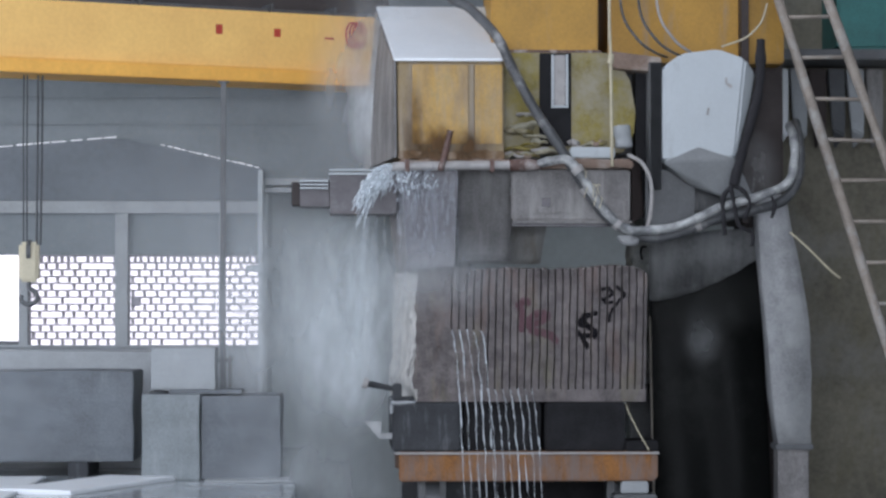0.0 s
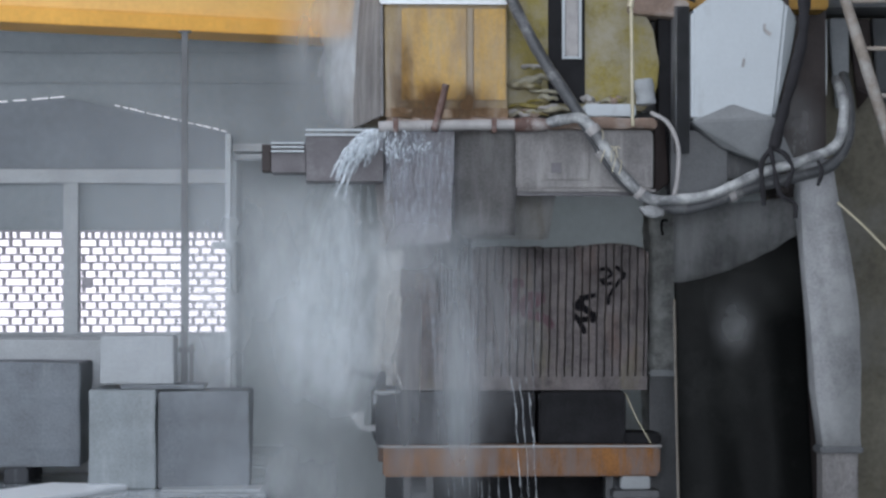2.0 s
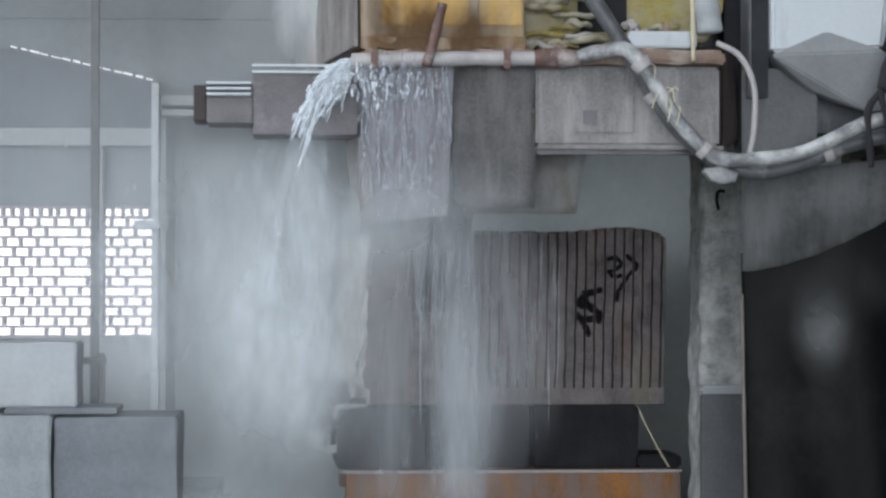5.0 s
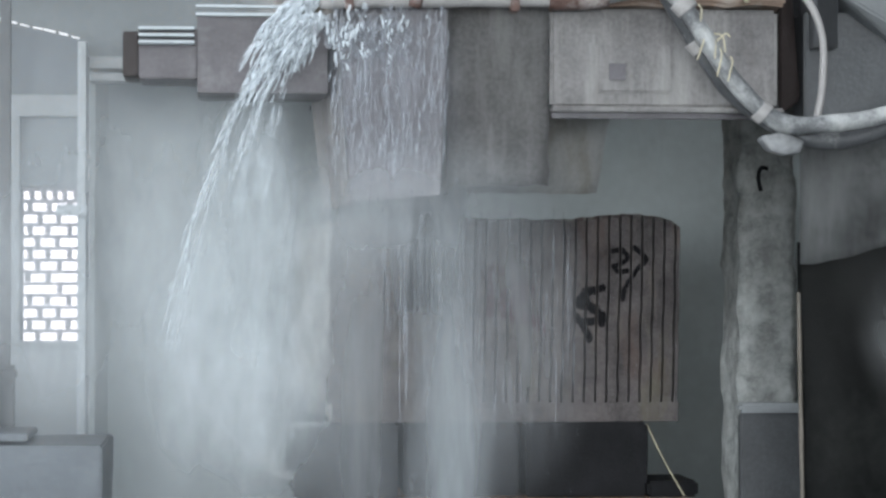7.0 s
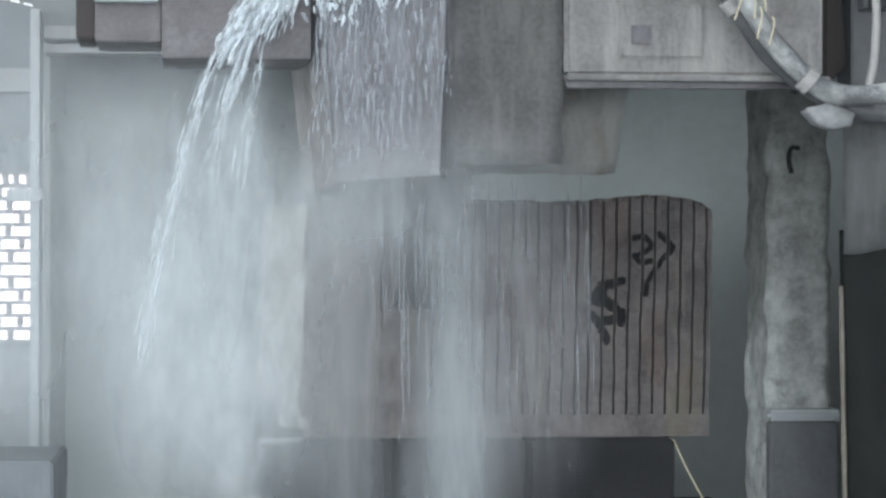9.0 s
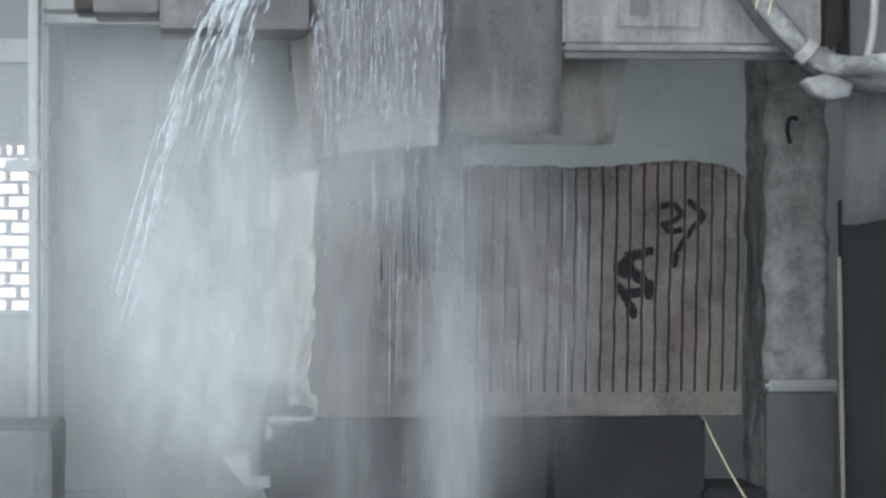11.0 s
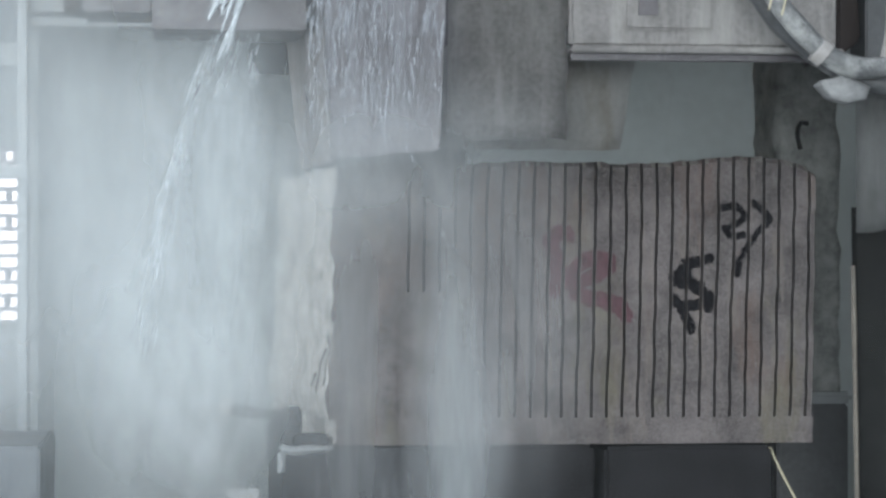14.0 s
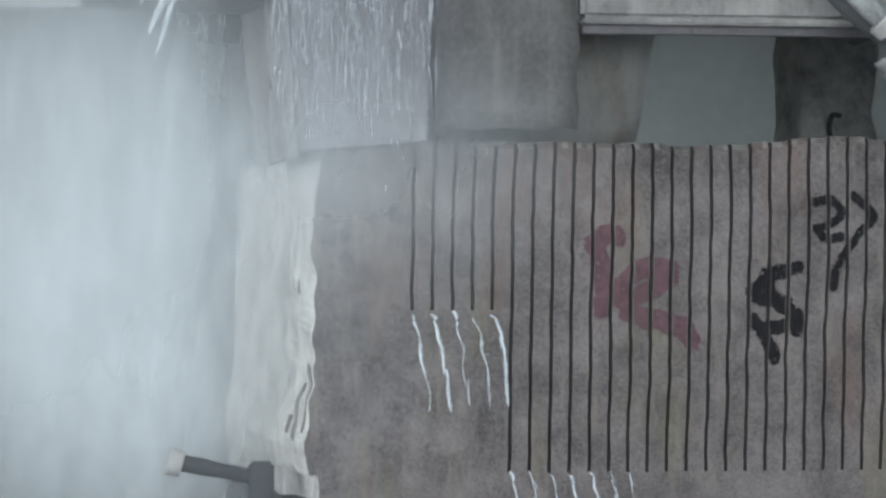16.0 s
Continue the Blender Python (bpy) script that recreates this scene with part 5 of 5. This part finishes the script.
def build_water():
    flows = []
    # fan thrown to the side from the open pipe end: its root, and its long thin tail
    src = Vector((-0.31, -0.02, 2.44))

    def flight(v, t):
        return src + Vector(v) * t + Vector((0, 0, -4.9 * t * t)), Vector(v) + Vector((0, 0, -9.8 * t))
    for k in range(3):
        bm = bmesh.new()
        for _ in range(90):
            w = random.random() ** 1.5
            v = (-1.0 + 0.65 * w + random.gauss(0, 0.05), random.uniform(-0.2, 0.1), 0.32 - 0.45 * w + random.gauss(0, 0.06))
            p, d = flight(v, random.uniform(0.0, 0.22 - 0.12 * w))
            strand(bm, p, d, random.uniform(0.03, 0.08), random.uniform(0.001, 0.0034), n=8, wob=0.014)
        for _ in range(150):
            w = random.random() ** 2.2
            v = (-1.0 + 0.7 * w + random.gauss(0, 0.03), random.uniform(-0.15, 0.1), 0.34 - 0.5 * w + random.gauss(0, 0.03))
            p, d = flight(v, random.random() ** 0.9 * (0.25 - 0.15 * w))
            lump(bm, p, d, 0.0058)
        foam(bm, (-0.20, -0.09, 2.35), (0.075, 0.012, 0.036), 30, 0.0042)
        for vx, vz, time in ((-1.02, 0.33, 0.27), (-0.80, 0.20, 0.30))[:2 if k < 2 else 1]:
            strand(bm, src + Vector((0, 0.01 * k, 0)), (vx + 0.03 * k, -0.03, vz), time, 0.0075 - 0.0015 * k, 7, 34, wob=0.010)
        flows.append(solid("water_fan", bm, M_SPRAY, "white water fan thrown sideways from the pipe end", "water", "water fans", "stuff"))
    for k in range(3):
        bm = bmesh.new()
        for vx, vz, t1, count in ((-1.0, 0.32, 0.50, 85), (-0.80, 0.18, 0.36, 40), (-0.60, 0.05, 0.34, 20)):
            for _ in range(count):
                t = 0.13 + random.random() ** 1.35 * (t1 - 0.13)
                p, d = flight((vx + random.gauss(0, 0.03), random.gauss(0, 0.06), vz + random.gauss(0, 0.04)), t)
                strand(bm, p, d, random.uniform(0.012, 0.045), random.uniform(0.0008, 0.0036 - 0.003 * t), n=6, wob=0.012)
        drops(bm, src, (-0.95, -0.05, 0.26), (0.13, 0.08, 0.10), 0.2, 0.6, 90, 0.0015)
        flows.append(solid("water_trail", bm, M_TAIL, "thin broken tail of the thrown water", "water", "water trails", "stuff"))
    # soft white body of the fan
    for k in range(1):
        bm = bmesh.new()
        rows = []
        for i in range(31):
            t = 0.02 + 0.5 * i / 30
            rows.append([bm.verts.new((-0.28 + (-1.04 + 0.11 * j) * t, 0.06 * k - 0.06 + 0.03 * noise.noise(Vector((i * 0.3, j * 0.4, k))), 2.44 + (0.34 - 0.12 * j) * t - 4.9 * t * t)) for j in range(7)])
        for p, q in zip(rows, rows[1:]):
            for j in range(6):
                bm.faces.new((p[j], p[j + 1], q[j + 1], q[j]))
        ob = solid("water_fan", bm, M_MIST_FAN, "soft white body of the water fan", "water", "water fans", "stuff", smooth=True)
        ob.visible_shadow = False
        flows.append(ob)
    # curtain pouring over the blade housing
    for k in range(4):
        bm = bmesh.new()
        for _ in range(270):
            x = -0.29 + 0.38 * random.random() ** 1.2
            strand(bm, (x, -0.07 - 0.03 * random.random(), 2.45 - 0.50 * random.random() ** 1.3), (random.gauss(-0.03, 0.06), random.uniform(-0.12, 0.0), random.uniform(-0.8, -0.1)),
                   random.uniform(0.02, 0.11), 0.0005 + 0.0022 * random.random() ** 2, n=7, wob=0.004)
        foam(bm, (-0.20, -0.06, 2.37), (0.08, 0.02, 0.035), 30, 0.006)
        drops(bm, (-0.10, -0.08, 2.44), (-0.1, -0.1, -0.1), (0.4, 0.08, 0.3), 0.05, 0.36, 160, 0.0026)
        flows.append(solid("water_curtain", bm, M_CURTAINWATER, "broken curtain of white water pouring down the blade housing", "water", "water curtains", "stuff"))
    # water dashed forward and down by the blades; the stone hides it while its front stands ahead of them
    for k in range(3):
        bm = bmesh.new()
        for _ in range(40):
            x = random.gauss(0.10, 0.10)
            strand(bm, (x, 0.80 + random.uniform(-0.06, 0.05), 1.95 + random.uniform(-0.5, 0.0)), (random.gauss(0, 0.03), random.uniform(-0.1, 0.05), -random.uniform(0.4, 1.6)),
                   random.uniform(0.06, 0.25), random.uniform(0.001, 0.0028), wob=0.004)
        for _ in range(26):
            strand(bm, (random.uniform(0.2, 0.66), 0.84 + random.uniform(-0.06, 0.05), random.uniform(1.1, 1.8)), (0.0, 0.0, -random.uniform(0.4, 1.6)),
                   random.uniform(0.05, 0.16), random.uniform(0.0008, 0.002), wob=0.003)
        drops(bm, (0.1, 0.82, 1.9), (0.05, 0.0, -0.6), (0.5, 0.08, 0.6), 0.05, 0.5, 140, 0.003)
        flows.append(solid("blade_spray", bm, M_CURTAINWATER, "water dashed down by the spinning blades", "water", "blade sprays", "stuff"))
    return flows


def veil(name, x0, x1, y, z0, z1, m, label, amp=0.10, layers=3, gap=0.16):
    """A cloud of spray: several billowing shells behind one another."""
    bm = bmesh.new()
    for k in range(layers):
        nx, nz = 14, 18
        g = []
        for j in range(nz + 1):
            row = []
            for i in range(nx + 1):
                x, z = x0 + (x1 - x0) * i / nx, z0 + (z1 - z0) * j / nz
                row.append(bm.verts.new((x, y + k * gap + amp * noise.noise(Vector((x * 2, z * 2, k * 3.1 + y))), z)))
            g.append(row)
        for j in range(nz):
            for i in range(nx):
                bm.faces.new((g[j][i], g[j][i + 1], g[j + 1][i + 1], g[j + 1][i]))
    ob = solid(name, bm, m, label, "water mist", "spray clouds", "stuff", smooth=True)
    ob.visible_shadow = False
    return ob


def build_mist():
    out = []
    out.append((veil("spray_mist", -2.0, -0.24, 0.2, 0.60, 2.75, M_MIST, "pale cloud of spray drifting beside the block", layers=1), 0.05))
    out.append((veil("spray_mist", -3.0, 0.6, 1.9, -0.2, 3.6, M_MIST_THIN, "thin haze of spray over the pad", layers=1), 0.08))
    out.append((veil("spray_mist", -0.98, 0.02, 0.75, 2.1, 3.9, M_MIST_COLUMN, "thin spray rising beside the yellow cover", layers=1), 0.03))
    out.append((veil("falling_mist", -0.04, 0.34, 0.31, 0.0, 1.98, M_MIST_FALL, "falling sheet of spray in front of the block", 0.03, 1), 0.015))
    out.append((veil("falling_mist", -0.46, 0.54, 0.50, -0.1, 2.35, M_MIST_SHEET, "thin falling spray in front of the block", 0.03, 1), 0.02))
    out.append((veil("spray_mist", -1.60, 0.10, 0.05, -0.7, 1.10, M_MIST_LOW, "low spray rolling round the trolley", layers=1), 0.03))
    out.append((veil("spray_mist", -0.60, 0.56, -0.12, 1.42, 2.12, M_MIST_LOW, "spray rebounding from the top of the block", layers=1), 0.02))
    out.append((veil("spray_mist", -1.12, -0.06, 0.36, 0.48, 2.5, M_MIST_WHITE, "white column of spray beside the block", layers=1), 0.04))
    out.append((veil("falling_mist", 0.0, 0.70, 0.44, 0.65, 1.98, M_MIST_DASH, "spray dashed down over the cuts", 0.03, 1), 0.02))
    out.append((veil("falling_mist", -0.36, 0.20, -0.06, 1.80, 2.50, M_MIST_POUR, "streaming grey spray over the blade housing", 0.02, 1), 0.012))
    return out


def build_streams():
    """Milky jets that run out of the cuts: five from the shallow cuts, seven from the deep ones, each in an upper and a lower run."""
    out = []
    for i in range(12):
        x = FIRST + PITCH * i
        z = SHALLOW if i < 5 else DEEP + 0.01
        vel = Vector((0.17, -0.42, -0.25 if i < 5 else -0.35))
        cut, end = (0.17, 0.44) if i < 5 else (0.15, 0.36)
        for low, (t0, t1) in enumerate(((0.0, cut), (cut, end))):
            bm = bmesh.new()
            start = Vector((lean(x, z), -0.004, z - 0.008))
            t = t0
            while t < t1:
                dt = random.uniform(0.035, 0.10)
                p = start + vel * t + Vector((0, 0, -4.9 * t * t))
                strand(bm, p, vel + Vector((0, 0, -9.8 * t)), min(dt * 1.15, t1 - t + 0.02), random.uniform(0.0016, 0.0042) * (1 if i < 10 else 0.7), 6, 9, wob=0.011)
                t += dt * random.uniform(0.8, 1.1)
            drops(bm, start, vel, (0.02, 0.02, 0.05), t0, t1, 12, 0.0025)
            out.append((i, low, solid("water_jet", bm, M_JET, "thin broken milky jet running from a saw cut", "water jet", "water jets", smooth=True)))
    return out


# ---- all that moves ----
STONE = [
    (0.0, 0.082, 0.007, 0.000), (0.5, 0.366, 0.012, 0.003), (1.0, 0.629, 0.014, 0.006), (1.5, 0.917, 0.016, 0.008), (2.0, 1.180, 0.014, 0.006),
    (2.5, 1.410, 0.014, 0.003), (3.0, 1.640, 0.015, 0.000), (3.5, 1.816, 0.015, -0.002), (4.0, 1.967, 0.011, -0.005), (5.2, 2.220, -0.003, -0.005),
    (6.5, 2.357, -0.014, -0.004), (7.0, 2.385, -0.016, -0.004), (7.5, 2.385, -0.020, -0.006), (8.0, 2.272, -0.036, -0.010), (8.5, 2.126, -0.048, -0.013),
    (9.0, 1.884, -0.060, -0.016), (10.2, 1.570, -0.048, -0.014), (11.5, 1.261, -0.036, -0.010), (12.0, 1.113, -0.038, -0.009), (12.5, 0.989, -0.038, -0.007),
    (13.0, 0.876, -0.034, -0.004), (13.5, 0.745, -0.028, -0.002), (14.0, 0.658, -0.010, 0.003), (14.5, 0.512, -0.001, 0.007), (15.0, 0.376, 0.004, 0.010),
    (15.5, 0.238, 0.001, 0.012), (16.0, 0.097, -0.002, 0.011)]


def stone_at(t):
    for a, b in zip(STONE, STONE[1:]):
        if t <= b[0]:
            u = (t - a[0]) / (b[0] - a[0])
            return [p + (q - p) * u for p, q in zip(a[1:], b[1:])]
    return STONE[-1][1:]


def motions():
    # trolley, bearers and stone roll back and forth together
    for ob in movers:
        base = ob.location.copy()
        lift = 1.0 if ob == stone else 0.0
        walk(ob, [(t, Matrix.Translation(base + Vector((x, y, max(0.0, z) * lift)))) for t, y, x, z in STONE])
    # blades spin
    for ob in blades:
        base = ob.location.copy()
        walk(ob, [(i * 0.1, Matrix.Translation(base) @ Matrix.Rotation(radians(-70 * i), 4, "X")) for i in range(161)])
    # water shivers
    for k, ob in enumerate(flows):
        r = random.Random(k)
        c = Vector((-0.31, 0.0, 2.44)) if k < 7 else Vector((-0.1, 0.1, 2.3))
        rows = []
        for i in range(81):
            turn = Matrix.Rotation(radians(r.uniform(-2.2, 2.2)), 4, "Y") @ Matrix.Rotation(radians(r.uniform(-2, 2)), 4, "X")
            shift = Vector((r.uniform(-0.012, 0.012), r.uniform(-0.006, 0.006), r.uniform(-0.05, 0.05)))
            if 3 <= k < 6:
                # the thrown tail falls steeply at first, reaches out, and slackens towards the end
                t = i * 0.2
                weak = max(0.0, min(1.0, (5.6 - t) / 1.2)) + max(0.0, min(1.0, (t - 13.7) / 1.4))
                turn = turn @ Matrix.Rotation(radians(-16 * weak), 4, "Y")
                shift += Vector((0.0, 1.0 * weak, 0.0))
            rows.append((i * 0.2, Matrix.Translation(c + shift) @ turn @ Matrix.Translation(-c)))
        walk(ob, rows)
    for k, (ob, amount) in enumerate(clouds):
        r = random.Random(50 + k)
        # the sheet behind the cut gathers in front of the stone once it has rolled back
        back = 0.38 if k in (3, 4, 8) else 0.0
        walk(ob, [(i * 0.8, Matrix.Translation((r.uniform(-amount, amount), r.uniform(-0.02, 0.02) + (back if i < 3 else 0.0), r.uniform(-amount, amount)))) for i in range(21)])
    # one cloud hangs over the yard, then drifts across beside the stone
    base = drifter.location.copy()
    walk(drifter, [(t, Matrix.Translation(base + Vector((x, 0.0, z)))) for t, x, z in
                   ((0.0, -2.3, -0.25), (3.0, -2.3, -0.2), (6.0, -2.1, -0.2), (9.0, -1.5, 0.05), (11.5, -0.75, 0.32), (13.0, -0.24, 0.38), (14.5, 0.34, 0.40), (16.0, 0.48, 0.34))])
    # a thin haze spreads before the saw
    base = haze.location.copy()
    walk(haze, [(t, Matrix.Translation(base + Vector((x, 0.0, 0.0)))) for t, x in ((0.0, -6.5), (3.0, -6.0), (6.5, -2.6), (9.0, -0.4), (12.0, 0.1), (16.0, 0.3))])
    # jets ride with the stone, and draw back into its cuts while the blades stand clear of its front
    for i, low, ob in jets:
        off, on = (1.2 + 0.06 * i, 15.75) if i < 5 else (1.5 + 0.14 * (i - 5), 14.85 - 0.05 * (i - 5))
        if low and i < 5:
            on = 16.4
        rows = []
        for j in range(161):
            t = j * 0.1
            y, x, z = stone_at(t)
            back = 0.0
            if off < t:
                back = min(1.0, (t - off) / 0.3)
            if t > on - 0.3:
                back = max(0.0, min(1.0, (on - t) / 0.3))
            q = random.Random(i * 1000 + low * 500 + j)
            rows.append((t, Matrix.Translation((x + q.uniform(-0.002, 0.002), y + 0.75 * back, max(0.0, z) + q.uniform(-0.004, 0.004)))))
        walk(ob, rows)


build_hall()
build_crane()
build_yard()
saw, blades = build_saw()
build_right_side()
build_hoses()
movers = build_trolley()
stone = build_stone()
movers.append(stone)
flows = build_water()
clouds = build_mist()
drifter = veil("spray_mist", -2.3, 0.02, -0.28, 0.15, 2.55, M_YARDHAZE, "white cloud of spray drifting beside the saw", layers=1)
haze = veil("spray_mist", -3.4, 3.8, -0.7, -1.2, 4.2, M_HAZE, "thin haze of spray drifting before the saw", layers=1)
jets = build_streams()
motions()
